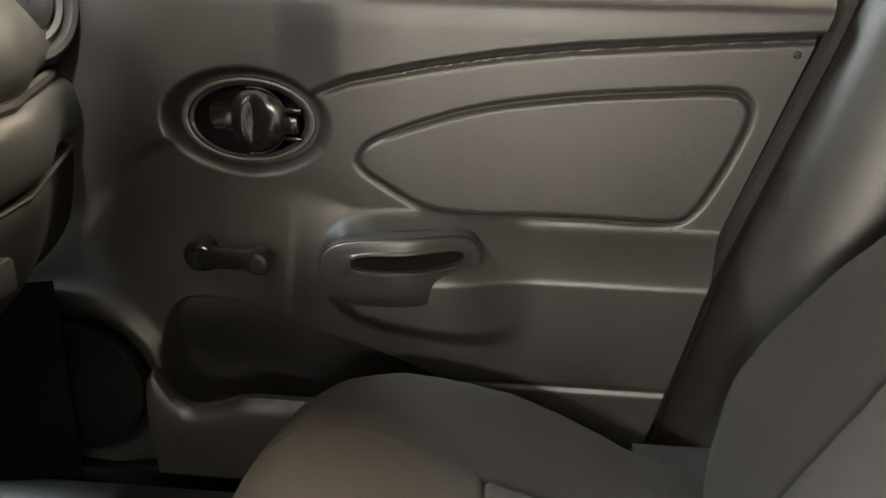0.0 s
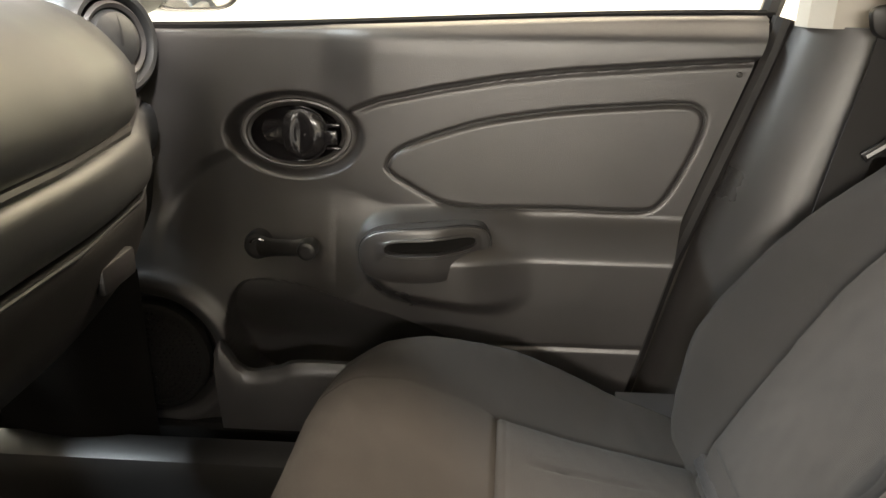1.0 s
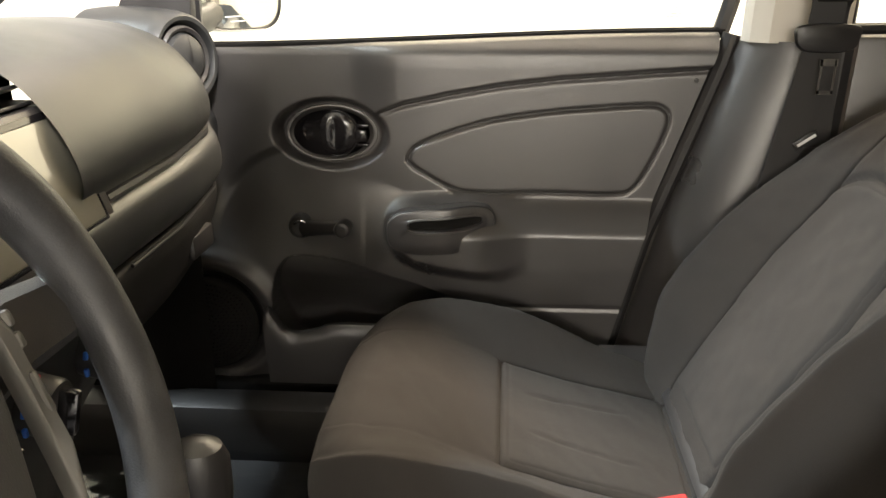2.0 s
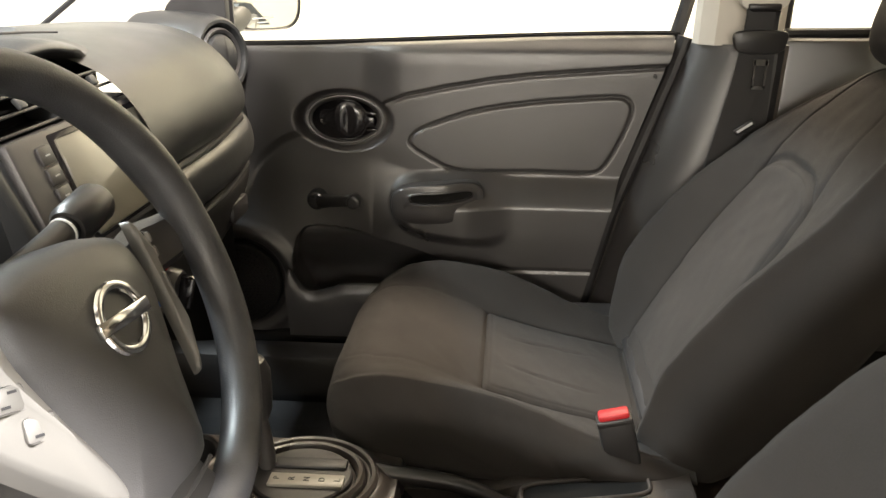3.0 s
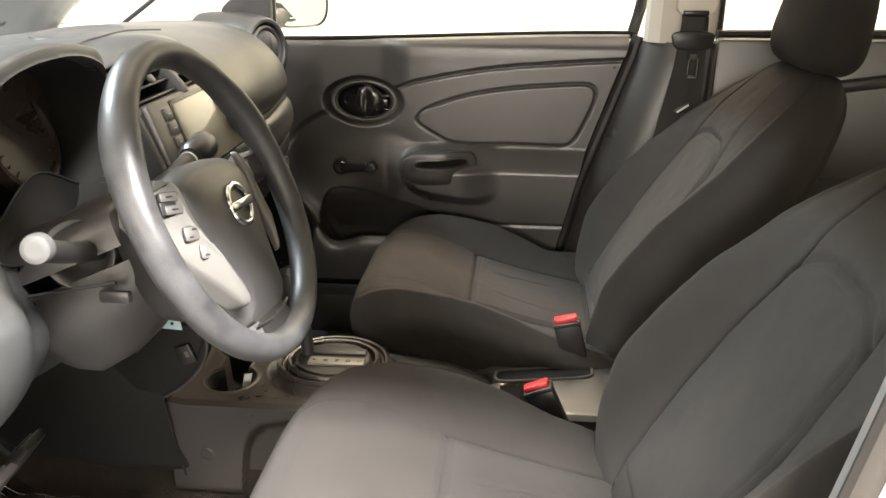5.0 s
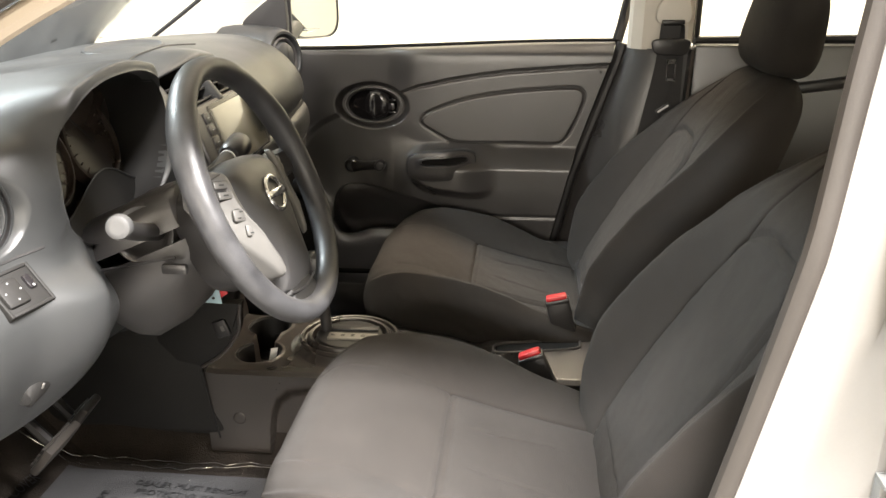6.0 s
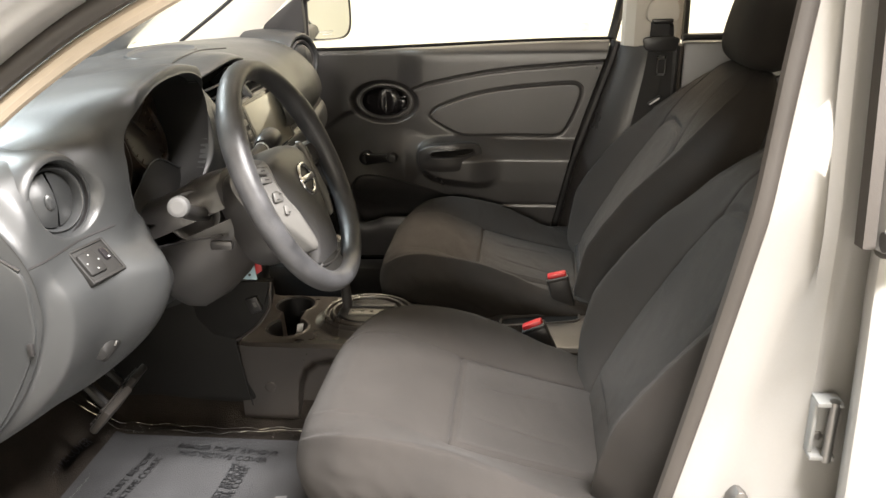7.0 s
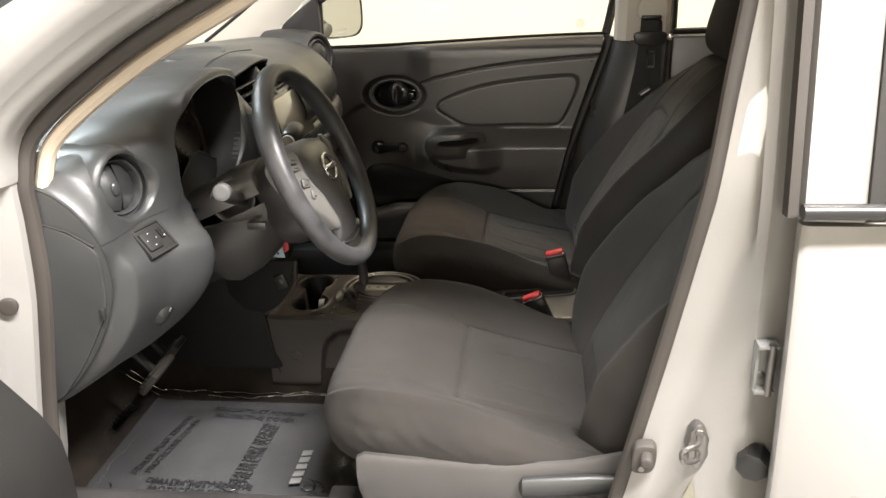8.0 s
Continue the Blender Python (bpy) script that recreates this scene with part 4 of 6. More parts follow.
# passenger side of the dash
PADL = [(0.48, 0.965), (0.66, 0.99), (0.80, 0.998), (0.92, 0.995), (1.00, 0.972), (1.045, 0.925), (1.062, 0.875), (1.050, 0.848), (1.02, 0.842)]
PADR = [(0.55, 0.955), (0.70, 0.972), (0.80, 0.976), (0.875, 0.968), (0.925, 0.945), (0.958, 0.905), (0.965, 0.868), (0.95, 0.848), (0.93, 0.842)]
PADM = [(0.50, 0.965), (0.68, 0.985), (0.80, 0.992), (0.90, 0.988), (0.975, 0.966), (1.025, 0.92), (1.042, 0.875), (1.030, 0.848), (1.0, 0.842)]
part("passenger_pad", skin([(0.10, PADL), (0.28, PADL), (0.45, PADM), (0.655, PADR)], 0.08, 0.655, 60), DASHM, dash, "bulging grey passenger dash pad")
SHL = [(1.02, 0.846), (1.05, 0.842), (1.066, 0.830), (1.068, 0.80), (1.058, 0.778), (1.03, 0.77)]
SHR = [(0.93, 0.846), (0.955, 0.842), (0.972, 0.830), (0.975, 0.80), (0.966, 0.778), (0.94, 0.77)]
SHM = [(1.0, 0.846), (1.03, 0.842), (1.046, 0.830), (1.05, 0.80), (1.04, 0.778), (1.01, 0.77)]
part("pad_gap", tube([V(lerp(y, [(0.13, 1.052), (0.28, 1.052), (0.45, 1.032), (0.645, 0.955)]), y, 0.845) for y in np.linspace(0.13, 0.645, 30)], 0.0065, 8), BLACK, dash)
part("dash_shelf", skin([(0.13, SHL), (0.28, SHL), (0.45, SHM), (0.655, SHR)], 0.07, 0.655, 40, 40), DASHM, dash, "grey shelf lip below the pad")
GBL = [(1.045, 0.772), (1.058, 0.766), (1.055, 0.74), (1.03, 0.68), (0.98, 0.63), (0.90, 0.60), (0.80, 0.61)]
GBR = [(0.955, 0.772), (0.966, 0.766), (0.965, 0.74), (0.95, 0.68), (0.91, 0.63), (0.86, 0.60), (0.80, 0.61)]
GBM = [(1.022, 0.772), (1.037, 0.766), (1.035, 0.74), (1.01, 0.68), (0.96, 0.63), (0.89, 0.60), (0.80, 0.61)]
# lid set to matte black to carry the shade under the dash
part("glovebox_lid", skin([(0.15, GBL), (0.28, GBL), (0.45, GBM), (0.645, GBR)], 0.07, 0.645, 40, 40), MATTE, dash, "glovebox lid blackened for the shade under the dash")
part("glovebox_latch", box((1.047, 0.36, 0.722), (0.012, 0.07, 0.03), 0.005), BLACK, dash)
part("glovebox_edge", tube([V(lerp(y, [(0.15, 1.060), (0.28, 1.060), (0.45, 1.039), (0.64, 0.970)]), y, 0.769) for y in np.linspace(0.15, 0.64, 24)], 0.0022, 6), DASHM, dash)

part("dash_core", join(box((0.80, -0.02, 0.925), (0.30, 0.40, 0.13), 0.004), box((0.90, -0.178, 0.93), (0.16, 0.05, 0.11), 0.004)), FELT, dash, "black inner support behind the vents")
# centre stack
def stack_x(z):
    return lerp(z, [(0.50, 0.985), (0.60, 1.015), (0.66, 1.035), (0.80, 1.062), (0.84, 1.058), (0.93, 1.028), (0.96, 1.010), (0.985, 0.992), (1.0, 0.975), (1.012, 0.955)])


def stack_w(z):
    return lerp(z, [(0.50, 0.082), (0.655, 0.085), (0.68, 0.130), (0.74, 0.135), (0.84, 0.148), (0.96, 0.165), (1.0, 0.16)])


SY = -0.018
rings = []
for z in np.linspace(0.50, 0.937, 40):
    w, x = stack_w(z), stack_x(z)
    dp = lerp(z, [(0.90, 0.20), (0.97, 0.08), (1.0, 0.035)])
    rings.append([V(x - dp, SY - w, z), V(x - 0.03, SY - w, z), V(x - 0.004, SY - w + 0.004, z), V(x, SY - w + 0.012, z), V(x - 0.004, SY - w + 0.022, z)] + [V(x - 0.006, SY + k * (w - 0.022), z) for k in np.linspace(-0.95, 0.95, 9)] + [V(x - 0.004, SY + w - 0.022, z), V(x, SY + w - 0.012, z), V(x - 0.004, SY + w - 0.004, z), V(x - 0.03, SY + w, z), V(x - dp, SY + w, z)])
stack = part("middle_console_front", loft(rings), DASHM, dash, "grey centre stack", 50)
TILT = Matrix.Rotation(radians(-18), 3, "Y")
part("audio_bezel", box((1.038, SY + 0.01, 0.880), (0.02, 0.275, 0.124), 0.006, TILT), DARK, stack, "dark audio unit bezel")
part("screen_surround", box((1.0465, SY + 0.032, 0.883), (0.004, 0.202, 0.112), 0.003, TILT), GLOSSBLACK, stack, "black screen surround")
part("touch_screen", box((1.049, SY + 0.032, 0.883), (0.004, 0.185, 0.100), 0.003, TILT), SCREEN, stack, "blank glossy touch screen with glare in its base colour")
for k in range(5):
    part("audio_button", box((1.0365 + 0.0062 * k, SY - 0.083, 0.921 - 0.0190 * k), (0.004, 0.021, 0.0178), 0.0012, TILT), COLUMN, stack)
    part("button_mark", box((1.0390 + 0.0062 * k, SY - 0.083, 0.9215 - 0.0190 * k), (0.0006, 0.007, 0.0014), 0, TILT), GREYKNOB, stack)
vn, vt = V(0.80, 0, 0.60), V(-0.60, 0, 0.80)
VM = Matrix((vn, V(0, 1, 0), vt)).transposed()
for k, yv in enumerate((SY - 0.068, SY + 0.068)):
    vb = V(1.0075, yv, 0.963)
    box_ = part("vent_box", box(vb - vn * 0.045 - vt * 0.004, (0.010, 0.124, 0.080), 0.001, VM), FELT, stack, "black vent opening")
    for j in range(3):
        part("vent_slat", box(vb + vt * (0.0175 * (j - 1) - 0.002) - vn * 0.012, (0.022, 0.118, 0.0032), 0.001, VM @ Matrix.Rotation(radians(18), 3, "Y")), BLACK, box_)
    part("vent_tab", box(vb + vn * 0.005, (0.006, 0.012, 0.012), 0.002, VM), DASHM, box_)
    if k == 0:
        part("vent_cheek", box(vb + V(0, -0.076, 0) - vn * 0.027 - vt * 0.004, (0.046, 0.034, 0.070), 0.006, VM), DASHM, stack, "grey side of the vent housing")
part("vent_post", box(V(1.0075, SY, 0.963) - vn * 0.016, (0.046, 0.014, 0.070), 0.003, VM), DASHM, stack)
part("top_joint", tube(spline([(1.0, -0.195, 0.978), (0.949, -0.177, 1.0045), (0.925, -0.10, 1.0135), (0.915, -0.02, 1.0145), (0.915, 0.06, 1.0140), (0.935, 0.13, 1.0085)], 40), 0.0014, 6), BLACK, dash)
part("dash_tray", lathe((0.800, 0.130, 1.0005), (0.02, 0, 1), [(1.06, -0.004), (1.0, 0.004), (0.95, 0.005), (0.88, 0.002), (0.7, 0.000), (0.02, 0.000)], 48, 0.060, 0.105, V(0, 1, 0)), DASHM, dash, "shallow oval recess in the dash top")
part("stack_joint", box((1.060, SY, 0.806), (0.012, 0.268, 0.004), 0.001), DASHM, stack)
for k, yk in enumerate((SY - 0.085, SY, SY + 0.100)):
    knob = part("climate_knob", disc((1.064, yk, 0.705), (1, 0, -0.25), 0.026, 0.03, 0.005, 36), BLACK, stack, "black climate control knob")
    part("knob_grip", box((1.072, yk, 0.704), (0.018, 0.009, 0.044), 0.003, Matrix.Rotation(radians(14), 3, "Y")), GLOSSBLACK, knob)
    for j in range(4):
        a = radians(100 + 28 * j)
        part("temperature_mark", box((1.053, yk + 0.033 * math.cos(a), 0.705 + 0.033 * math.sin(a)), (0.004, 0.008, 0.004), 0.001, Matrix.Rotation(a + math.pi / 2, 3, "X")), RED if j < 1 else surface("blue_print", (0.02, 0.12, 0.5), 0.5), knob)
    part("climate_button", disc((1.066, yk, 0.762), (1, 0, -0.2), 0.011, 0.02, 0.003, 24), CHROME if k == 2 else BLACK, stack)

# base of the windscreen: wiper and defroster strip
part("defroster_grille", sheet(lambda u, v: V(0.56 + 0.007 * u, -0.50 + 1.0 * v, 0.979 + 0.003 * u), 2, 30), BLACK, dash)
wiper = thing("windscreen_wiper", (0.50, 0.1, 0.99), "black wiper parked outside the windscreen", "wiper")
part("wiper_arm", tube(spline([(0.47, -0.30, 0.990), (0.475, 0.0, 1.012), (0.50, 0.35, 1.018), (0.53, 0.52, 1.0)], 24), 0.007, 8), BLACK, wiper)
part("wiper_blade", tube(spline([(0.455, -0.40, 0.988), (0.46, 0.0, 1.004), (0.47, 0.30, 1.006)], 20), 0.010, 8), BLACK, wiper)

# ---- steering column and wheel ----
WC = V(1.200, -0.341, 0.879)
WN = V(math.cos(radians(23)), 0, math.sin(radians(23)))
WU = V(-math.sin(radians(23)), 0, math.cos(radians(23)))
SPIN = radians(6)
WR = V(0, 1, 0) * math.cos(SPIN) - WU * math.sin(SPIN)
WU = WN.cross(WR)


def wl(a, b, c=0.0):
    """Across the wheel, up it, out of it towards the driver."""
    return WC + WR * a + WU * b + WN * c


column = thing("steering_column", (1.08, -0.345, 0.70), "dark grey plastic steering column cover", "steering column")
def shroud_ring(c, w, top, low, k=1.0):
    return [wl(k * w * math.copysign(abs(math.cos(a)) ** 0.6, math.cos(a)), (top if math.sin(a) > 0 else -low) * k * math.copysign(abs(math.sin(a)) ** 0.6, math.sin(a)), c) for a in np.linspace(0, 2 * math.pi, 56, endpoint=False)]


part("upper_shroud", loft([shroud_ring(c, w, t, 0.052) for c, w, t in ((-0.235, 0.080, 0.030), (-0.205, 0.088, 0.044), (-0.17, 0.090, 0.052), (-0.13, 0.084, 0.056), (-0.105, 0.078, 0.053), (-0.092, 0.072, 0.047), (-0.088, 0.064, 0.038))]), COLUMN, column, "dark upper column shroud")
# lower shroud, deeper towards the knees
rings = []
for c, w, low_ in ((-0.262, 0.060, 0.105), (-0.250, 0.072, 0.122), (-0.228, 0.080, 0.131), (-0.18, 0.085, 0.124), (-0.138, 0.084, 0.107), (-0.105, 0.079, 0.086), (-0.082, 0.068, 0.062), (-0.075, 0.060, 0.050)):
    rings.append([wl(w * (1 - 0.58 * max(-math.sin(a), 0) ** 1.6) * math.copysign(abs(math.cos(a)) ** 0.7, math.cos(a)), (-0.016 if math.sin(a) > 0 else -0.018 - (low_ - 0.018) * abs(math.sin(a)) ** 0.75), c) for a in np.linspace(0, 2 * math.pi, 60, endpoint=False)])
part("lower_shroud", loft(rings), COLUMN, column, "dark lower column shroud")
part("shroud_joint", tube([wl(-0.0905 + 0.001 * k, -0.012 - 0.020 * k, -0.205 + 0.10 * k) for k in np.linspace(0, 1, 12)], 0.0020, 6), BLACK, column)
part("tilt_lever", box(wl(-0.090, -0.045, -0.112), (0.034, 0.010, 0.014), 0.004, Matrix((WN, WR, WU)).transposed() @ Matrix.Rotation(radians(22), 3, "Y")), BLACK, column, "small black tilt lever")
part("wheel_back_cover", loft([[wl(0.080 * k * math.copysign(abs(math.cos(a)) ** 0.7, math.cos(a)), -0.022 + (0.070 if math.sin(a) > 0 else 0.094) * k * math.copysign(abs(math.sin(a)) ** 0.7, math.sin(a)), c) for a in np.linspace(0, 2 * math.pi, 48, endpoint=False)] for k, c in ((0.70, -0.105), (0.86, -0.100), (0.93, -0.085), (0.97, -0.05), (0.90, -0.020), (0.6, -0.012))]), BLACK, column, "black cover behind the wheel hub")
ls = part("light_stalk", tube(spline([wl(-0.06, 0.004, -0.13), wl(-0.13, 0.016, -0.11), wl(-0.185, 0.027, -0.090)], 12), 0.011, 14), BLACK, column, "black lighting stalk")
part("stalk_boss", lathe(wl(-0.078, 0.008, -0.137), (-WR + WN * 0.30), [(0.040, -0.04), (0.0395, -0.006), (0.036, 0.000), (0.031, -0.001), (0.027, -0.008), (0.020, -0.020), (0.001, -0.021)], 40), COLUMN, column, "dark collar round the stalk", 60)
part("stalk_cap", disc(wl(-0.200, 0.030, -0.086), -WR + WN * 0.25, 0.0142, 0.012, 0.005, 32), surface("stalk_grey", (0.055, 0.055, 0.055), 0.4, 900, 0.05, 0.06), ls, "pale grey end of the stalk")
rs = part("wiper_stalk", tube([V(1.100, -0.285, 0.872), V(1.102, -0.235, 0.879), V(1.104, -0.195, 0.886)], 0.0115, 14), BLACK, column, "black wiper stalk")
part("stalk_cap", tube([V(1.104, -0.198, 0.885), V(1.104, -0.192, 0.886), V(1.105, -0.152, 0.893), V(1.105, -0.146, 0.894)], lambda s: 0.0185 if 0.1 < s < 0.9 else 0.015, 24), BLACK, rs, "ribbed black stalk end")
part("stalk_print", tube([V(1.1038, -0.206, 0.884), V(1.1038, -0.204, 0.8843)], 0.0125, 20), PALE, rs, "white printed band")
part("ignition_lock", disc((1.10, -0.255, 0.80), (0.9, 0.45, 0.1), 0.018, 0.05, 0.004, 28), GLOSSBLACK, column, "black ignition lock")

wheel = thing("steering_wheel", WC, "worn black steering wheel with silver spoke trims", "steering wheel")
R, TR = 0.167, 0.0157


def rim_r(a):
    """The grip is thicker at ten to two."""
    return TR + 0.0022 * (math.exp(-((math.degrees(a) - 30) / 16) ** 2) + math.exp(-((math.degrees(a) - 150) / 16) ** 2))


rings = []
for i in range(121):
    a = 2 * math.pi * i / 120
    rr_ = rim_r(a)
    c, o = wl(R * math.cos(a), R * math.sin(a)), WR * math.cos(a) + WU * math.sin(a)
    rings.append([c + o * rr_ * math.cos(b) * 0.95 + WN * rr_ * math.sin(b) * 1.08 for b in np.linspace(0, 2 * math.pi, 20, endpoint=False)])
bm = loft(rings, True, False)
bmesh.ops.remove_doubles(bm, verts=bm.verts[:], dist=1e-6)
part("rim", bm, LEATHER, wheel, "worn dark grey wheel rim")
# hub pad: rounded, tapering down
pad = []
PAD = [(0.0, 0.050), (0.045, 0.047), (0.076, 0.034), (0.084, 0.005), (0.078, -0.025), (0.064, -0.075), (0.054, -0.118), (0.046, -0.132), (0.0, -0.138), (-0.046, -0.132), (-0.054, -0.118), (-0.064, -0.075), (-0.078, -0.025), (-0.084, 0.005), (-0.076, 0.034), (-0.045, 0.047)]
base = spline([(a, b, 0) for a, b in PAD], 72, True)
for k, c in ((0.98, -0.05), (1.04, -0.038), (1.02, -0.020), (0.97, -0.007), (0.85, 0.001), (0.6, 0.006), (0.3, 0.008), (0.05, 0.009)):
    pad.append([wl(p.x * k, -0.02 + (p.y + 0.02) * k, c) for p in base])
hub = part("hub_pad", loft(pad), HUBM, wheel, "dark plastic airbag pad")
# back of the hub
part("hub_back", loft([[wl(w * math.cos(a), -0.005 + w * 0.95 * math.sin(a), c) for a in np.linspace(0, 2 * math.pi, 40, endpoint=False)] for w, c in ((0.045, -0.05), (0.050, -0.045), (0.050, -0.03), (0.045, -0.012))]), BLACK, wheel)
for s in (-1, 1):
    # side spoke under the trim
    part("spoke", loft([[wl(s * a, b + h * k, c + d) for k, d in ((1, -0.008), (0.7, 0.003), (0, 0.006), (-0.7, 0.003), (-1, -0.008), (0, -0.016))] for a, b, h, c in ((0.06, 0.000, 0.030, -0.016), (0.09, 0.010, 0.024, -0.022), (0.125, 0.018, 0.024, -0.022), (0.162, 0.020, 0.020, -0.010))]), DARK, wheel)
    rows = [(0.089, 0.036), (0.100, 0.042), (0.116, 0.042), (0.130, 0.036), (0.135, 0.020), (0.129, -0.008), (0.112, -0.042), (0.091, -0.076), (0.074, -0.103), (0.066, -0.099), (0.070, -0.075), (0.078, -0.045), (0.0875, 0.000)]
    if s > 0:
        rows = [(0.091, 0.042), (0.101, 0.044), (0.106, 0.038), (0.108, 0.02), (0.104, -0.01), (0.097, -0.045), (0.090, -0.078), (0.086, -0.078), (0.091, -0.04), (0.0935, 0.0)]
    out = spline([(a, b, 0) for a, b in rows], 60, True)
    trimp = part("spoke_trim", loft([[wl(s * (mx + (p.x - mx) * k), mz + (p.y - mz) * k, c - 0.44 * (p.x - 0.075) - (0.007 if s > 0 else 0)) for p in out] for k, c, mx, mz in ((1.0, -0.012 if s < 0 else 0.001, 0.11, 0.0), (1.0, 0.004, 0.11, 0.0), (0.97, 0.0085, 0.11, 0.0), (0.88, 0.0105, 0.11, 0.0), (0.5, 0.012, 0.11, 0.0))]), SILVER, wheel, "satin silver spoke trim with buttons")
    lift = 0.0125 - (0.007 if s > 0 else 0)
    tx, tn = (WR * s - WN * 0.44).normalized(), (WN + WR * s * 0.44).normalized()
    turn = Matrix((tx * s, WU, tn)).transposed()

    def on_trim(a, b, h=0.0):
        return wl(s * a, b, lift - 0.44 * (a - 0.075)) + tn * h

    if s < 0:
        lean = turn @ Matrix.Rotation(radians(-14), 3, "Z")
        part("button_well", box(on_trim(0.108, 0.021), (0.0245, 0.0235, 0.004), 0.003, lean), BLACK, trimp, "dark recess round the rocker switch")
        for b in (0.0275, 0.0145):
            part("wheel_button", box(on_trim(0.108, b, 0.0015), (0.0205, 0.0095, 0.006), 0.002, lean), SILVER, trimp, "silver rocker switch")
            part("button_mark", box(on_trim(0.108, b, 0.0047), (0.007, 0.0016, 0.0006), 0, lean), INK, trimp)
        for a, b in ((0.102, -0.013), (0.0945, -0.035)):
            part("wheel_button", box(on_trim(a, b, 0.0030), (0.0185, 0.015, 0.0035), 0.003, lean), SILVER, trimp, "flat silver button")
            part("button_mark", box(on_trim(a - 0.003, b + 0.003, 0.0049), (0.005, 0.0016, 0.0006), 0, lean), INK, trimp)
            part("button_mark", box(on_trim(a + 0.003, b - 0.003, 0.0049), (0.005, 0.0016, 0.0006), 0, lean), INK, trimp)
        part("wheel_button", slab([on_trim(a, b, 0.0018) for a, b in ((0.098, 0.0395), (0.119, 0.0375), (0.114, 0.0475))], tn, 0.003, 0.0008), SILVER, trimp, "small silver triangular button")
    else:
        part("button_well", box(on_trim(0.1035, 0.022), (0.010, 0.024, 0.004), 0.002, turn), INK, trimp, "dark recess round the rocker switch")
        for b in (0.028, 0.016):
            part("wheel_button", box(on_trim(0.1035, b, 0.0018), (0.008, 0.009, 0.006), 0.002, turn), SILVER, trimp, "silver rocker switch")
        part("wheel_button", box(on_trim(0.101, -0.012, 0.0012), (0.008, 0.024, 0.004), 0.002, turn), SILVER, trimp, "flat silver button")
# lower spoke
part("lower_spoke", loft([[wl(w * k, b, c + d) for k, d in ((-1, -0.008), (-0.8, 0.002), (0, 0.005), (0.8, 0.002), (1, -0.008), (0, -0.016))] for w, b, c in ((0.040, -0.11, -0.012), (0.048, -0.138, -0.008), (0.056, -0.156, -0.004), (0.066, -0.166, -0.004))]), MATTE, wheel)
part("pad_joint", tube([wl(a, -0.139 + 0.004 * (a / 0.04) ** 2, -0.004) for a in np.linspace(-0.046, 0.046, 14)], 0.0018, 6), BLACK, wheel)
part("badge_ring", tube([wl(0.010 + 0.024 * math.cos(a), -0.010 + 0.0225 * math.sin(a), 0.0095) for a in np.linspace(0, 2 * math.pi, 48, endpoint=False)], 0.0038, 8, True, 0.7, WN), CHROME, hub, "chrome badge ring")
part("badge_bar", box(wl(0.010, -0.010, 0.0105), (0.061, 0.0105, 0.005), 0.0015, Matrix((WR, WU, WN)).transposed()), CHROME, hub, "chrome badge bar")

# key tag
tag = thing("key_tag", (1.07, -0.236, 0.66), "pale blue and red key tag hanging from the ignition", "key tag")
part("tag_card", slab([V(1.044, -0.236, 0.664), V(1.083, -0.240, 0.664), V(1.079, -0.236, 0.691)], (0.1, -1, 0.1), 0.002, 0.0005), BLUE, tag, "pale blue card")
part("tag_hole", disc((1.070, -0.2392, 0.6725), (0.1, -1, 0.1), 0.0022, 0.001, 0.0003, 16), INK, tag)
part("tag_patch", slab([V(1.080, -0.236, 0.672), V(1.091, -0.234, 0.678), V(1.090, -0.233, 0.694), V(1.080, -0.235, 0.700)], (0.1, -1, 0.1), 0.003, 0.0008), RED, tag, "red piece")
part("key_ring", tube([V(1.088, -0.236 + 0.004 * math.cos(a), 0.708 + 0.014 * math.sin(a)) for a in np.linspace(0, 2 * math.pi, 20, endpoint=False)], 0.0012, 6, True), CHROME, tag)

# ---- centre console ----
console = thing("centre_console", (1.15, 0.02, 0.28), "dark plastic centre console with cup holders and gear selector", "console")
CUPS = [(1.052, -0.022, 0.041), (1.040, 0.088, 0.041)]
NX, NY = 200, 130
rows = []
for i in range(NX + 1):
    x = 0.972 + 0.36 * i / NX
    row = []
    y0 = -0.098 + 0.015 * step(1.20, 1.33, x)
    y1 = 0.140 - 0.02 * step(1.20, 1.33, x)
    z_in = lerp(x, [(1.085, 0.30), (1.089, 0.35), (1.094, 0.385), (1.105, 0.412), (1.125, 0.430), (1.16, 0.437), (1.33, 0.441)])
    for z in np.linspace(0.285, 0.456, 26):
        row.append(V(x, y0 - 0.004 * (0.456 - z) / 0.13 + 0.026 * step(0.0, 0.026, z_in - z), z))
    for j in range(NY + 1):
        y = y0 + (y1 - y0) * j / NY
        z = 0.463 - 0.006 * step(0.008, 0.0, min(y - y0, y1 - y)) + 0.003 * step(1.0, 0.975, x)
        dcup = min(math.hypot(x - cx, y - cy) - cr for cx, cy, cr in CUPS)
        neck = max(abs(x - 1.047) - 0.022, abs(y - 0.033) - 0.06)
        dcup = min(dcup, neck)
        z -= 0.078 * step(0.0012, -0.0035, dcup)
        z += 0.0012 * math.exp(-((dcup - 0.003) / 0.003) ** 2)
        e = math.hypot((x - 1.215) / 0.092, (y - 0.030) / 0.082)
        z += 0.012 * step(1.25, 1.02, e) - 0.010 * step(0.90, 0.82, e) + 0.009 * step(0.76, 0.70, e)
        row.append(V(x, y, z))
    row += [V(x, y1, 0.456), V(x, y1 + 0.001, 0.44), V(x, y1 + 0.004, 0.29)]
    rows.append(row)
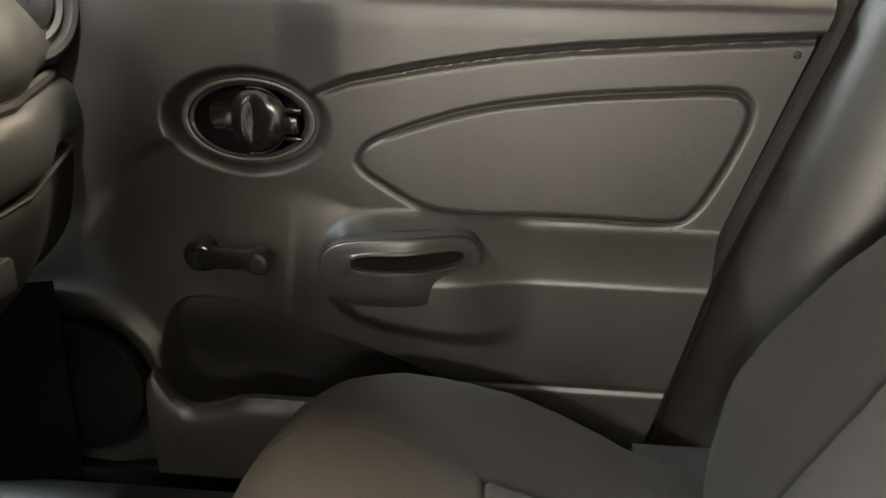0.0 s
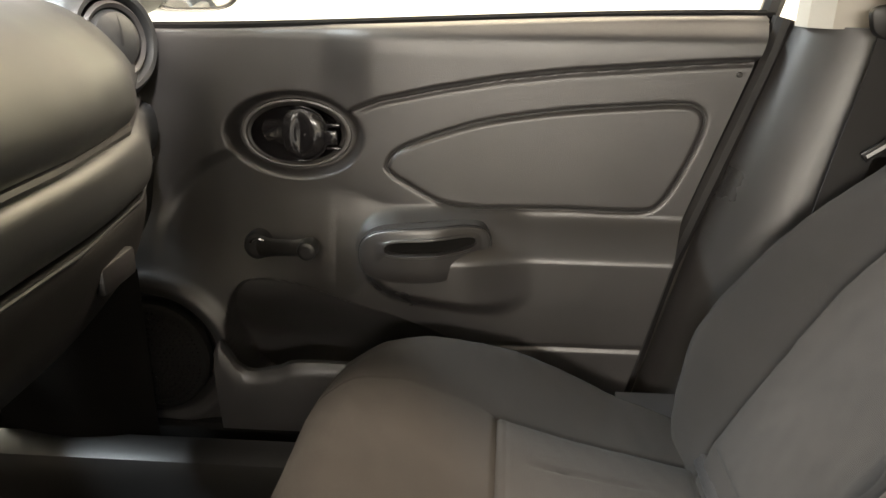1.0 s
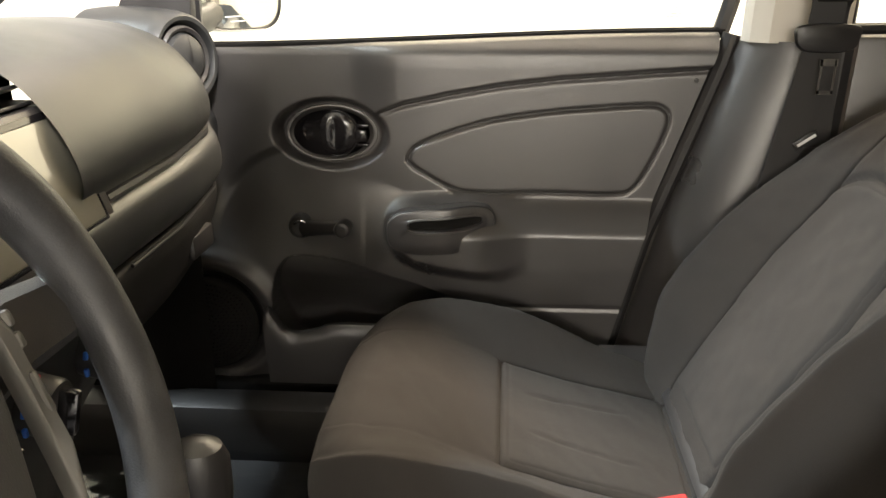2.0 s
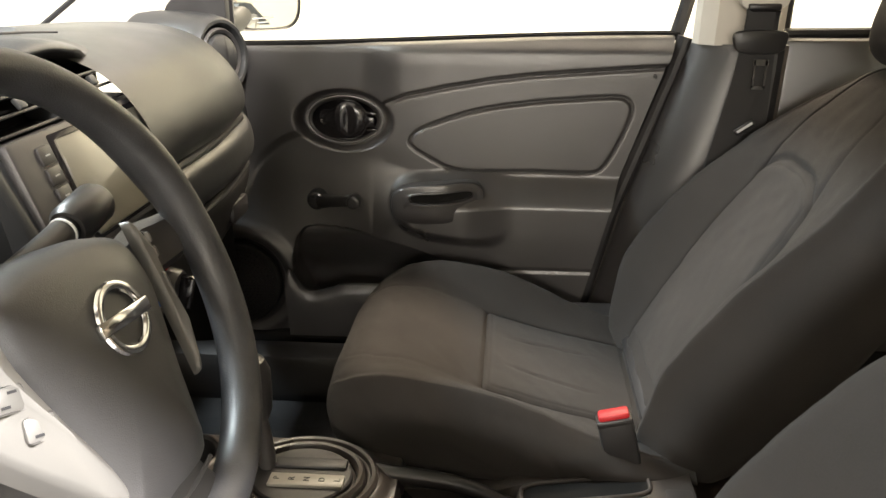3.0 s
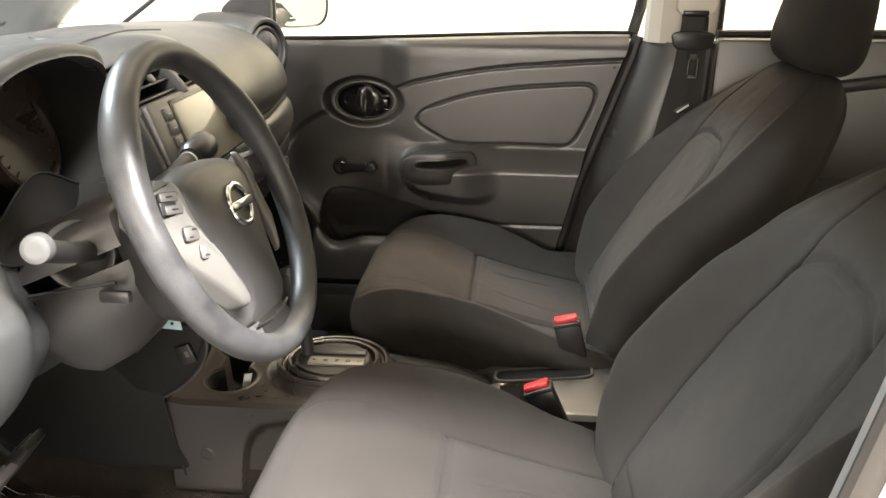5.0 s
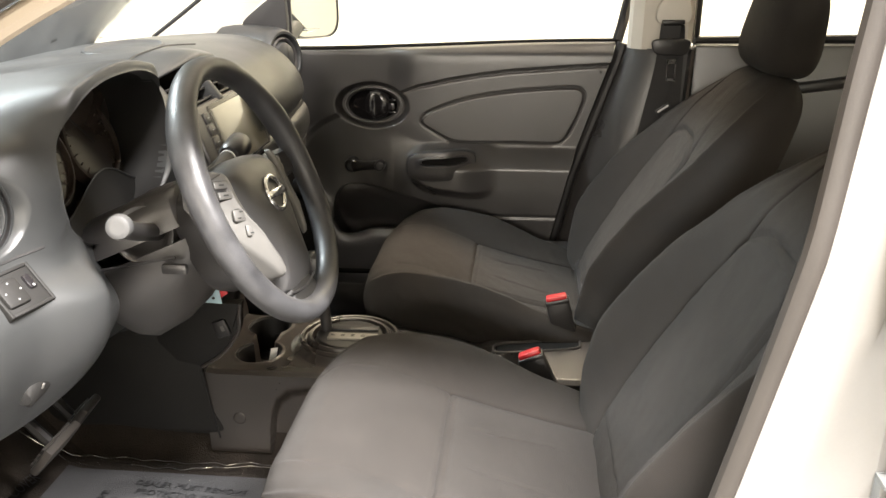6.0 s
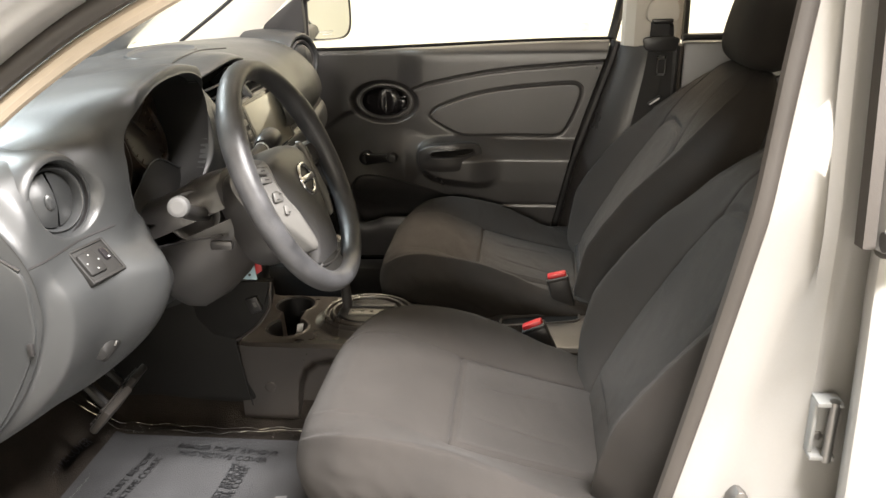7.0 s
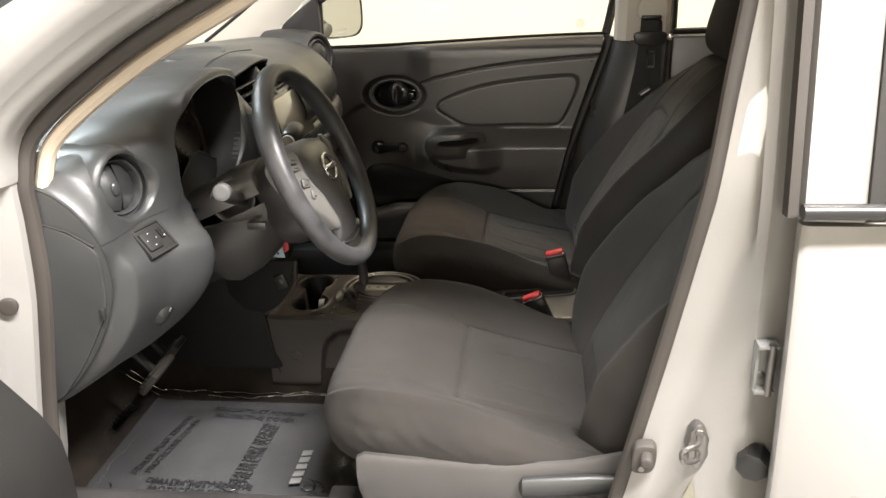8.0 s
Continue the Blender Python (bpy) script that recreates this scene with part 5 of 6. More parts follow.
rows.append([V(p.x + 0.004, p.y, min(p.z, 0.45)) for p in rows[-1]])
rows.append([V(p.x + 0.002, p.y, 0.29) for p in rows[-1]])
part("console_top", loft(rows, False), CONSOLE, console, "dark console moulding with two cup holders", 50)
# matte black floor and wall carry the shade deep in each cup well
for cx, cy, cr in CUPS:
    part("cup_floor", lathe(V(cx, cy, 0.392), (0, 0, 1), [(cr - 0.004, 0.003), (cr - 0.007, 0.0), (0.001, 0.0)], 40, 1, 1, V(0, 1, 0)), MATTE, console, "cup holder floor blackened for the shade in the well")
    mid = math.pi / 2 if cy < 0.033 else -math.pi / 2
    turns = np.linspace(mid + 0.58, mid + 2 * math.pi - 0.58, 44)
    part("cup_lining", loft([[V(cx + r * math.cos(a), cy + r * math.sin(a), z) for a in turns] for r, z in ((cr + 0.0010, 0.4635), (cr - 0.0025, 0.4605), (cr - 0.0050, 0.450), (cr - 0.0062, 0.393))], False), MATTE, console, "cup holder wall blackened for the shade in the well")
part("console_joint", tube([V(0.974, -0.1025, 0.462), V(0.981, -0.1025, 0.40), V(0.992, -0.1025, 0.325)], 0.0018, 6), BLACK, console)
part("console_clip", disc((1.032, -0.1025, 0.368), (0, -1, 0), 0.0125, 0.01, 0.003, 28), CONSOLE, console, "round plastic trim clip")
# front skirt from the stack down to the tunnel
part("front_skirt", skin([(-0.103, [(0.70, 0.60), (0.80, 0.60), (0.90, 0.585), (0.955, 0.545), (0.975, 0.49), (0.978, 0.46)]), (0.0, [(0.70, 0.62), (0.86, 0.62), (0.95, 0.60), (0.985, 0.56), (0.995, 0.50), (0.985, 0.462)]), (0.14, [(0.70, 0.60), (0.80, 0.60), (0.90, 0.585), (0.955, 0.545), (0.975, 0.49), (0.978, 0.46)])], -0.103, 0.14, 20, 30), CONSOLE, console, "dark lower stack skirt")
# matte black in place of console brown: shade under the column put into the colour
part("skirt_side", slab(spline([(0.68, -0.100, 0.605), (0.80, -0.100, 0.602), (0.90, -0.101, 0.585), (0.955, -0.102, 0.545), (0.974, -0.102, 0.47), (0.984, -0.102, 0.39), (0.992, -0.102, 0.332), (0.80, -0.102, 0.338), (0.66, -0.100, 0.36)], 60, True), (0, -1, 0), 0.03, 0.006), MATTE, console, "tunnel side panel blackened for the shade")
ARC = spline([(1.058, -0.1045, 0.600), (1.055, -0.1045, 0.582), (1.049, -0.1045, 0.546), (1.018, -0.1045, 0.504), (0.976, -0.1045, 0.474)], 30)
# flat black plate added where the void below the column lies in shade
part("side_panel", slab([V(p.x, -0.1040, p.z) for p in ARC] + [V(0.93, -0.1040, 0.484), V(0.90, -0.1040, 0.52), V(0.89, -0.1040, 0.60)], (0, -1, 0), 0.02, 0.002), MATTE, console, "black plate standing in for the dark void below the column")
part("side_edge", tube(ARC, 0.0032, 8), CONSOLE, console, "satin trim arc along the dark void")
socket = part("power_socket", box((1.021, -0.106, 0.553), (0.026, 0.010, 0.032), 0.003, Matrix.Rotation(radians(-20), 3, "Y")), BLACK, console, "small black switch")
part("switch_mark", box((1.024, -0.1113, 0.555), (0.006, 0.0008, 0.010), 0, Matrix.Rotation(radians(-20), 3, "Y")), SILVER, socket)
part("receipt", slab([V(1.066, -0.02, 0.43), V(1.078, -0.015, 0.43), V(1.082, 0.0, 0.462), V(1.07, -0.005, 0.462)], (0.5, -0.8, 0.2), 0.001, 0.0003), PALE, console, "slip of pale paper in the cup holder")
# gear selector
SC = V(1.215, 0.030, 0.466)
sel = part("selector_ring", lathe(SC, (0, 0, 1), [(1.04, 0.000), (1.04, 0.012), (1.00, 0.016), (0.95, 0.015), (0.92, 0.006)], 64, 0.092, 0.082, V(0, 1, 0)), CONSOLE, console, "glossy dark ring round the gear selector")
part("ring_gap", lathe(SC, (0, 0, 1), [(0.93, 0.008), (0.91, 0.003), (0.86, 0.003), (0.845, 0.009)], 64, 0.092, 0.082, V(0, 1, 0)), INK, sel)
part("inner_ring", lathe(SC, (0, 0, 1), [(0.86, 0.004), (0.855, 0.014), (0.82, 0.018), (0.77, 0.017), (0.74, 0.006)], 64, 0.092, 0.082, V(0, 1, 0)), CONSOLE, sel)
part("ring_gap", lathe(SC, (0, 0, 1), [(0.76, 0.010), (0.735, 0.004), (0.69, 0.004), (0.68, 0.010)], 64, 0.092, 0.082, V(0, 1, 0)), INK, sel)
part("selector_plate", lathe(SC, (0, 0, 1), [(0.70, 0.004), (0.69, 0.014), (0.66, 0.016), (0.01, 0.016)], 48, 0.092, 0.082, V(0, 1, 0)), BLACK, console, "black selector plate")
gate = part("gear_gate", box((1.224, 0.014, 0.4835), (0.094, 0.024, 0.006), 0.002), surface("gate_grey", (0.22, 0.21, 0.185), 0.35, 900, 0.05, 0.08), console, "pale grey gear position plate")
part("gate_slot", box((1.215, 0.050, 0.4835), (0.108, 0.020, 0.006), 0.003), INK, console, "black gear slot")


def letter(ch, at, size, mat, parent, m3, name="gear_letter"):
    """Flat lettering as a mesh, lying along the frame m3."""
    cu = bpy.data.curves.new("text", "FONT")
    cu.body, cu.size, cu.extrude, cu.align_x, cu.align_y = ch, size, 0.0003, "CENTER", "CENTER"
    ob = bpy.data.objects.new("text", cu)
    scene.collection.objects.link(ob)
    me = bpy.data.meshes.new_from_object(ob.evaluated_get(bpy.context.evaluated_depsgraph_get()))
    bpy.data.objects.remove(ob)
    bm = bmesh.new()
    bm.from_mesh(me)
    bpy.data.meshes.remove(me)
    bmesh.ops.transform(bm, matrix=Matrix.Translation(at) @ m3.to_4x4(), verts=bm.verts[:])
    return part(name, bm, mat, parent, smooth=False)


for k, ch in enumerate("PRNDL"):
    letter(ch, V(1.187 + 0.019 * k, 0.014, 0.4868), 0.011, INK, gate, Matrix.Rotation(radians(90), 3, "Z"))
part("gear_lever", tube(spline([(1.168, 0.045, 0.46), (1.166, 0.043, 0.52), (1.164, 0.036, 0.565)], 14), lambda s: 0.0115 - 0.002 * s, 16), DARK, console, "dark gear lever")
part("gear_knob", loft([[V(1.164 - 0.01 * s + w * 1.15 * math.cos(a), 0.034 + w * math.sin(a), 0.560 + 0.085 * s) for a in np.linspace(0, 2 * math.pi, 28, endpoint=False)] for s, w in ((0, 0.012), (0.12, 0.017), (0.4, 0.021), (0.75, 0.024), (0.92, 0.020), (1.0, 0.010), (1.01, 0.001))]), BLACK, console, "rounded black gear knob")
# rear part of the console with tray
rows = []
for i in range(61):
    x = 1.335 + 0.375 * i / 60
    row = [V(x, -0.062, 0.29), V(x, -0.061, 0.42)]
    for j in range(51):
        y = -0.060 + 0.195 * j / 50
        z = 0.432 + 0.016 * step(1.44, 1.50, x) - 0.006 * step(0.01, 0.0, min(y + 0.060, 0.135 - y))
        slot = max(abs(x - 1.572) - 0.080, abs(y - 0.070 - 0.20 * (x - 1.572)) - 0.018)
        z -= 0.05 * step(0.002, -0.004, slot)
        cupd = math.hypot(x - 1.535, y + 0.0) - 0.038
        z -= 0.04 * step(0.002, -0.004, cupd)
        brake = max(abs(x - 1.40) - 0.085, abs(y - 0.055) - 0.02)
        z -= 0.05 * step(0.002, -0.006, brake)
        row.append(V(x, y, z))
    row += [V(x, 0.136, 0.42), V(x, 0.137, 0.29)]
    rows.append(row)
part("rear_tray", loft(rows, False), CONSOLE, console, "dark rear tray with cup holder and slot", 50)


def slot_ring(a, b, z):
    """A rounded oblong, set askew, round the tray slot."""
    out = []
    for t in np.linspace(0, 2 * math.pi, 60, endpoint=False):
        u = a * math.copysign(abs(math.cos(t)) ** 0.4, math.cos(t))
        out.append(V(1.572 + u, 0.070 + 0.20 * u + b * math.copysign(abs(math.sin(t)) ** 0.5, math.sin(t)), z))
    return out


# black liner added so that the slot's far wall reads as shaded
part("slot_shade", loft([slot_ring(0.081, 0.0190, 0.4475), slot_ring(0.0785, 0.0168, 0.4455), slot_ring(0.077, 0.0155, 0.404), slot_ring(0.04, 0.006, 0.403)]), FELT, console, "black liner added for the shade in the tray slot")
part("slot_rim", tube(slot_ring(0.083, 0.0205, 0.449), 0.0028, 8, True), CONSOLE, console, "raised rim of the tray slot")
part("tray_coin_cover", box((1.690, 0.02, 0.4435), (0.036, 0.12, 0.012), 0.004), CONSOLE, console)
brake = thing("parking_brake", (1.45, 0.055, 0.42), "dark parking brake lever lying between the seats", "hand brake")
part("brake_lever", tube(spline([(1.50, 0.052, 0.42), (1.42, 0.058, 0.452), (1.35, 0.064, 0.460), (1.30, 0.068, 0.462)], 20), lambda s: 0.013 - 0.003 * (1 - s), 14), BLACK, brake, "black grained grip")
part("brake_button", tube([V(1.300, 0.068, 0.462), V(1.288, 0.069, 0.463)], 0.0065, 12), BLACK, brake, "black release button")


# ---- seats ----
RIDGE = [(0, 0.012), (0.04, 0.032), (0.127, 0.057), (0.25, 0.078), (0.37, 0.075), (0.49, 0.066), (0.62, 0.045), (0.70, 0.034), (0.80, 0.018), (0.90, -0.004), (0.97, -0.022), (1.0, -0.05)]
CENTRE = [(0, 0.0), (0.05, 0.010), (0.2, 0.020), (0.4, 0.024), (0.60, 0.024), (0.72, 0.026), (0.80, 0.022), (0.92, 0.006), (0.97, -0.010), (1.0, -0.05)]
BACK_W = [(0, 0.17), (0.015, 0.19), (0.045, 0.205), (0.12, 0.222), (0.3, 0.238), (0.5, 0.238), (0.65, 0.228), (0.8, 0.198), (0.9, 0.165), (0.96, 0.135), (1.0, 0.09)]
REAR = [(0, -0.05), (0.05, -0.09), (0.3, -0.11), (0.7, -0.10), (0.92, -0.085), (0.97, -0.075), (1.0, -0.06)]
CUSHION_RIDGE = [(1.2035, 0.485), (1.215, 0.512), (1.24, 0.540), (1.265, 0.557), (1.30, 0.569), (1.34, 0.572), (1.38, 0.568), (1.44, 0.556), (1.51, 0.530), (1.58, 0.497), (1.66, 0.468), (1.72, 0.45)]
CUSHION_MID = [(1.2035, 0.485), (1.215, 0.520), (1.24, 0.545), (1.27, 0.556), (1.31, 0.556), (1.38, 0.535), (1.43, 0.515), (1.55, 0.480), (1.67, 0.452), (1.72, 0.44)]
CUSHION_W = [(1.2035, 0.10), (1.209, 0.135), (1.222, 0.168), (1.25, 0.200), (1.30, 0.226), (1.36, 0.238), (1.45, 0.243), (1.60, 0.240), (1.72, 0.225)]
CUSHION_FOOT = [(1.2035, 0.475), (1.215, 0.452), (1.24, 0.440), (1.30, 0.430), (1.72, 0.430)]
SMOOTH = {}


def flow(x, rows):
    """A smooth curve through rows, without overshoot."""
    key = id(rows)
    if key not in SMOOTH:
        a, b = np.array([r[0] for r in rows]), np.array([r[1] for r in rows])
        d = np.diff(b) / np.diff(a)
        m = np.concatenate([[d[0]], np.where(d[:-1] * d[1:] > 0, 2 * d[:-1] * d[1:] / np.where(d[:-1] + d[1:] == 0, 1, d[:-1] + d[1:]), 0), [d[-1]]])
        SMOOTH[key] = (a, b, m)
    a, b, m = SMOOTH[key]
    i = int(np.clip(np.searchsorted(a, x) - 1, 0, len(a) - 2))
    h = a[i + 1] - a[i]
    t = min(max((x - a[i]) / h, 0.0), 1.0)
    return float(b[i] * (1 + 2 * t) * (1 - t) ** 2 + m[i] * h * t * (1 - t) ** 2 + b[i + 1] * t * t * (3 - 2 * t) + m[i + 1] * h * t * t * (t - 1))


def groove(d, width=0.0035):
    return math.exp(-(d / width) ** 2)


def half_section(half, mid, yr, ridge, w, foot, seam):
    """Half of an upholstered section: flat middle, sewn groove, bolster up to a crisp edge, bulging side, foot."""
    k = w / 0.24
    pts = [(0.0, mid), (half * 0.5, mid), (half - 0.016 * k, mid + 0.0005), (half - 0.004 * k, mid - seam * 0.5), (half, mid - seam), (half + 0.005 * k, mid - seam * 0.3 + 0.001), (half + 0.3 * (yr - half), mid + 0.26 * (ridge - mid)), (half + 0.65 * (yr - half), mid + 0.70 * (ridge - mid)), (yr - 0.012 * k, ridge - 0.0020), (yr - 0.003 * k, ridge - 0.0004), (yr + 0.0015 * k, ridge - 0.003), (yr + 0.010 * k, ridge - 0.14 * (ridge - foot)), (w - 0.002, ridge - 0.36 * (ridge - foot)), (w + 0.002, ridge - 0.60 * (ridge - foot)), (w - 0.005, foot + 0.16 * (ridge - foot)), (w - 0.020 * k, foot + 0.02 * (ridge - foot)), (w * 0.5, foot), (0.0, foot)]
    return [(p.x, p.y) for p in spline([(a, b, 0) for a, b in pts], 92)]


def front_seat(yc, recline, label, back_shift=0.0, dz=0.0):
    """Cloth bucket seat: cushion, reclined back with side bolsters, headrest."""
    seat = thing("front_seat", (1.48, yc, 0.30), label, "car seat", "front seats")

    rows_at = {}

    def cushion_row(x):
        if x not in rows_at:
            rows_at[x] = cushion_section(x)
        return rows_at[x]

    def cushion_section(x):
        w, ridge, mid, foot = flow(x, CUSHION_W), flow(x, CUSHION_RIDGE), flow(x, CUSHION_MID), flow(x, CUSHION_FOOT)
        return half_section(0.128 * min(w / 0.22, 1.0), mid, w - 0.026 * w / 0.24, max(ridge, foot + 0.01), w, foot, 0.005 * step(1.41, 1.45, x) * step(1.72, 1.66, x))

    def wrinkle(x, y):
        return 0.0016 * noise.noise(V(x * 20, y * 20, yc * 5)) + 0.0011 * noise.noise(V(x * 55 + y * 18, y * 30, yc * 3 + 2))

    rings = []
    for x in [1.2035, 1.2045, 1.206, 1.209, 1.213] + list(np.linspace(1.218, 1.70, 120)) + [1.712, 1.72]:
        row = cushion_row(x)
        foot, top = row[-1][1], max(z for _, z in row)
        out = []
        for y, z in row:
            up = step(foot + 0.01, foot + 0.05, z)
            if y < 0.128 and up > 0.5:
                z -= 0.006 * groove(x - 1.433 + 0.03 * y * y, 0.0030)
                if 1.46 < x < 1.62:
                    z -= 0.0045 * groove(y - 0.045 - 0.1 * (x - 1.46), 0.0035) * step(1.46, 1.49, x) * step(1.62, 1.57, x)
            out.append((y, z))
        loop = [(y, z) for y, z in out] + [(-y, z) for y, z in out[-2:0:-1]]
        ring = []
        for y, z in loop:
            side = step(0.17, 0.22, abs(y)) * step(top, top - 0.05, z)
            bulge = 0.003 * side * (noise.noise(V(x * 16, z * 34, yc * 7)) + 0.6 * noise.noise(V(x * 30, z * 70 + x * 40, yc)))
            ring.append(V(x, yc + y + math.copysign(bulge, y), z + dz + (wrinkle(x, y) if z > foot + 0.03 else 0)))
        rings.append(ring)
    cushion = part("seat_cushion", loft(rings), CLOTH, seat, "black woven seat cushion with stitched insert", 60)

    def top_of(x, y):
        row = [q for q in cushion_row(x)[:50]]
        return float(np.interp(abs(y), [q[0] for q in row], [q[1] for q in row]))

    def pillow(u, v):
        x = 1.437 + 0.228 * u
        y = 0.124 * (2 * v - 1)
        e = min(u * 0.228, (1 - u) * 0.228, 0.124 - abs(y))
        z = top_of(x, y) - 0.0045 + 0.0062 * step(0.0, 0.010, e) + wrinkle(x, y)
        z -= 0.0035 * groove(abs(y) - 0.045 - 0.1 * (x - 1.46), 0.003) * step(1.46, 1.49, x) * step(1.62, 1.57, x)
        return V(x, yc + y, dz + z)

    part("cushion_insert", sheet(pillow, 50, 60), INSERT, cushion, "charcoal cloth cushion panel", 60)
    # backrest
    piv = V(1.660 + back_shift, 0, 0.44)
    ax = V(math.sin(radians(recline)), 0, math.cos(radians(recline)))
    fw = V(-math.cos(radians(recline)), 0, math.sin(radians(recline)))
    L = 0.615

    def back_half(s):
        return lerp(s, [(0, 0.105), (0.1, 0.118), (0.45, 0.124), (0.69, 0.100), (1.0, 0.06)])

    backs_at = {}

    def back_row(s):
        s = round(s, 3)
        if s not in backs_at:
            backs_at[s] = back_section(s)
        return backs_at[s]

    def back_section(s):
        w, mid, ridge = flow(s, BACK_W), flow(s, CENTRE), flow(s, RIDGE)
        return half_section(min(back_half(s), w * 0.6), mid, w - 0.030 * w / 0.24 - 0.010 * step(0.6, 0.9, s), ridge, w, flow(s, REAR), 0.006 * step(0.72, 0.66, s) + 0.002 * step(0.66, 0.72, s))

    def arch(y):
        """The sewn upper end of the insert."""
        return 0.692 - 0.055 * (abs(y) / 0.10) ** 3.5

    def fold(s, y):
        return 0.0018 * noise.noise(V(s * 12, y * 20, yc * 5 + 3)) + 0.0010 * noise.noise(V(s * 30, y * 44, yc * 5 + 1))

    rings = []
    for s in [0.0, 0.006, 0.015, 0.03] + list(np.linspace(0.045, 0.94, 130)) + [0.96, 0.975, 0.988, 0.996, 1.0]:
        row = back_row(s)
        out = []
        for k, (y, f) in enumerate(row):
            if k < 52 and y < 0.11:
                f -= 0.007 * groove((s - arch(y)) * L, 0.0045)
            if k < 56:
                f += fold(s, y)
            out.append((y, f))
        rings.append([piv + ax * (s * L) + fw * f + V(0, yc + y, dz) for y, f in out + [(-y, f) for y, f in out[-2:0:-1]]])
    back = part("backrest", loft(rings), CLOTH, seat, "black woven backrest with raised side bolsters", 60)

    # cloth insert laid over the middle of the back
    def ins(u, v):
        y0 = 2 * v - 1
        s = 0.09 + (arch(y0 * 0.10) - 0.012 - 0.09) * u
        half = back_half(s) - 0.005
        y = half * y0
        row = back_row(s)[:40]
        f = float(np.interp(abs(y), [q[0] for q in row], [q[1] for q in row]))
        return piv + ax * (s * L) + fw * (f + fold(s, y) + 0.0022 - 0.006 * step(0.010, 0.0, min(half - abs(y), (1 - u) * 0.36, u * 0.36))) + V(0, yc + y, dz)

    part("back_insert", sheet(ins, 60, 44), INSERT, back, "charcoal cloth centre panel", 60)
    # plastic bracket between cushion and back
    part("hinge_cover", box(V(1.672 + back_shift * 0.5, yc - 0.0, 0.470 + dz), (0.012, 0.31, 0.02), 0.004, Matrix.Rotation(radians(recline), 3, "Y")), DARK, seat, "grey strip at the seat bend")
    # headrest
    hc = piv + ax * (L + 0.074) + V(0, yc, dz) + fw * 0.004
    hx = V(math.sin(radians(recline - 24)), 0, math.cos(radians(recline - 24)))
    hf = V(-hx.z, 0, hx.x)
    rings = []
    for v in np.linspace(-1, 1, 36):
        k = (1 - abs(v) ** 3.2) ** (1 / 3.2) if abs(v) < 1 else 0.02
        k = max(k, 0.05)
        rings.append([hc + hx * 0.092 * v + V(0, (0.128 - 0.012 * v) * k ** 0.6 * math.copysign(abs(math.cos(a)) ** 0.6, math.cos(a)), 0) + hf * (0.056 - 0.008 * v) * k * math.copysign(abs(math.sin(a)) ** 0.65, math.sin(a)) for a in np.linspace(0, 2 * math.pi, 48, endpoint=False)])
    part("headrest", loft(rings), CLOTH, seat, "black cloth headrest", 60)
    for s in (-1, 1):
        part("headrest_post", tube([piv + ax * (L - 0.05) + V(0, yc + s * 0.06, dz) - fw * 0.03, hc + V(0, s * 0.06, 0) - hx * 0.06], 0.006, 10), STEEL, seat, "steel headrest post")
        part("post_collar", tube([piv + ax * (L - 0.030) + V(0, yc + s * 0.06, dz) - fw * 0.03, piv + ax * (L + 0.004) + V(0, yc + s * 0.06, dz) - fw * 0.028], 0.012, 12), BLACK, seat)
    # base with rails
    part("seat_base", box((1.49, yc, 0.385 + dz), (0.42, 0.40, 0.09), 0.01), BLACK, seat, "dark seat frame")
    for s in (-1, 1):
        part("seat_rail", box((1.46, yc + s * 0.19, 0.32), (0.48, 0.04, 0.10), 0.006), BLACK, seat)
    return seat


pass_seat = front_seat(0.332, 32.5, "black cloth passenger seat beside the closed door", 0.0)
driver_seat = front_seat(-0.365, 32.0, "black cloth driver seat beside the open doorway", -0.012, 0.012)
# outer shield and lever of the driver seat
shield = part("side_shield", loft([[V(x, y, z0 + (z1 - z0) * t) for y, t in ((-0.60, 0.0), (-0.612, 0.05), (-0.618, 0.5), (-0.615, 0.90), (-0.611, 0.985), (-0.606, 1.0), (-0.602, 0.97), (-0.59, 0.80), (-0.58, 0.0))] for x, z0, z1 in ((1.288, 0.42, 0.485), (1.30, 0.38, 0.492), (1.40, 0.37, 0.484), (1.52, 0.37, 0.478), (1.62, 0.37, 0.49), (1.70, 0.38, 0.51), (1.735, 0.40, 0.50))]), DARK, driver_seat, "grey plastic seat side shield")
part("recline_lever", loft([[V(x, -0.622 - d * math.cos(a) * 0.5, z + h * math.sin(a)) for a in np.linspace(0, 2 * math.pi, 20, endpoint=False)] for x, z, h, d in ((1.54, 0.447, 0.006, 0.01), (1.545, 0.447, 0.017, 0.02), (1.58, 0.450, 0.019, 0.022), (1.65, 0.458, 0.018, 0.022), (1.70, 0.464, 0.012, 0.02))]), DASHM, shield, "grey recline lever")
# airbag tags sewn on the outer side of each back
part("sewn_tag", box((1.852, 0.563, 0.815), (0.035, 0.004, 0.012), 0.001, Matrix.Rotation(radians(-35), 3, "Y")), BLACK, pass_seat, "small black sewn tag")
part("tag_print", box((1.852, 0.5605, 0.815), (0.028, 0.0006, 0.004), 0, Matrix.Rotation(radians(-35), 3, "Y")), PALE, pass_seat)


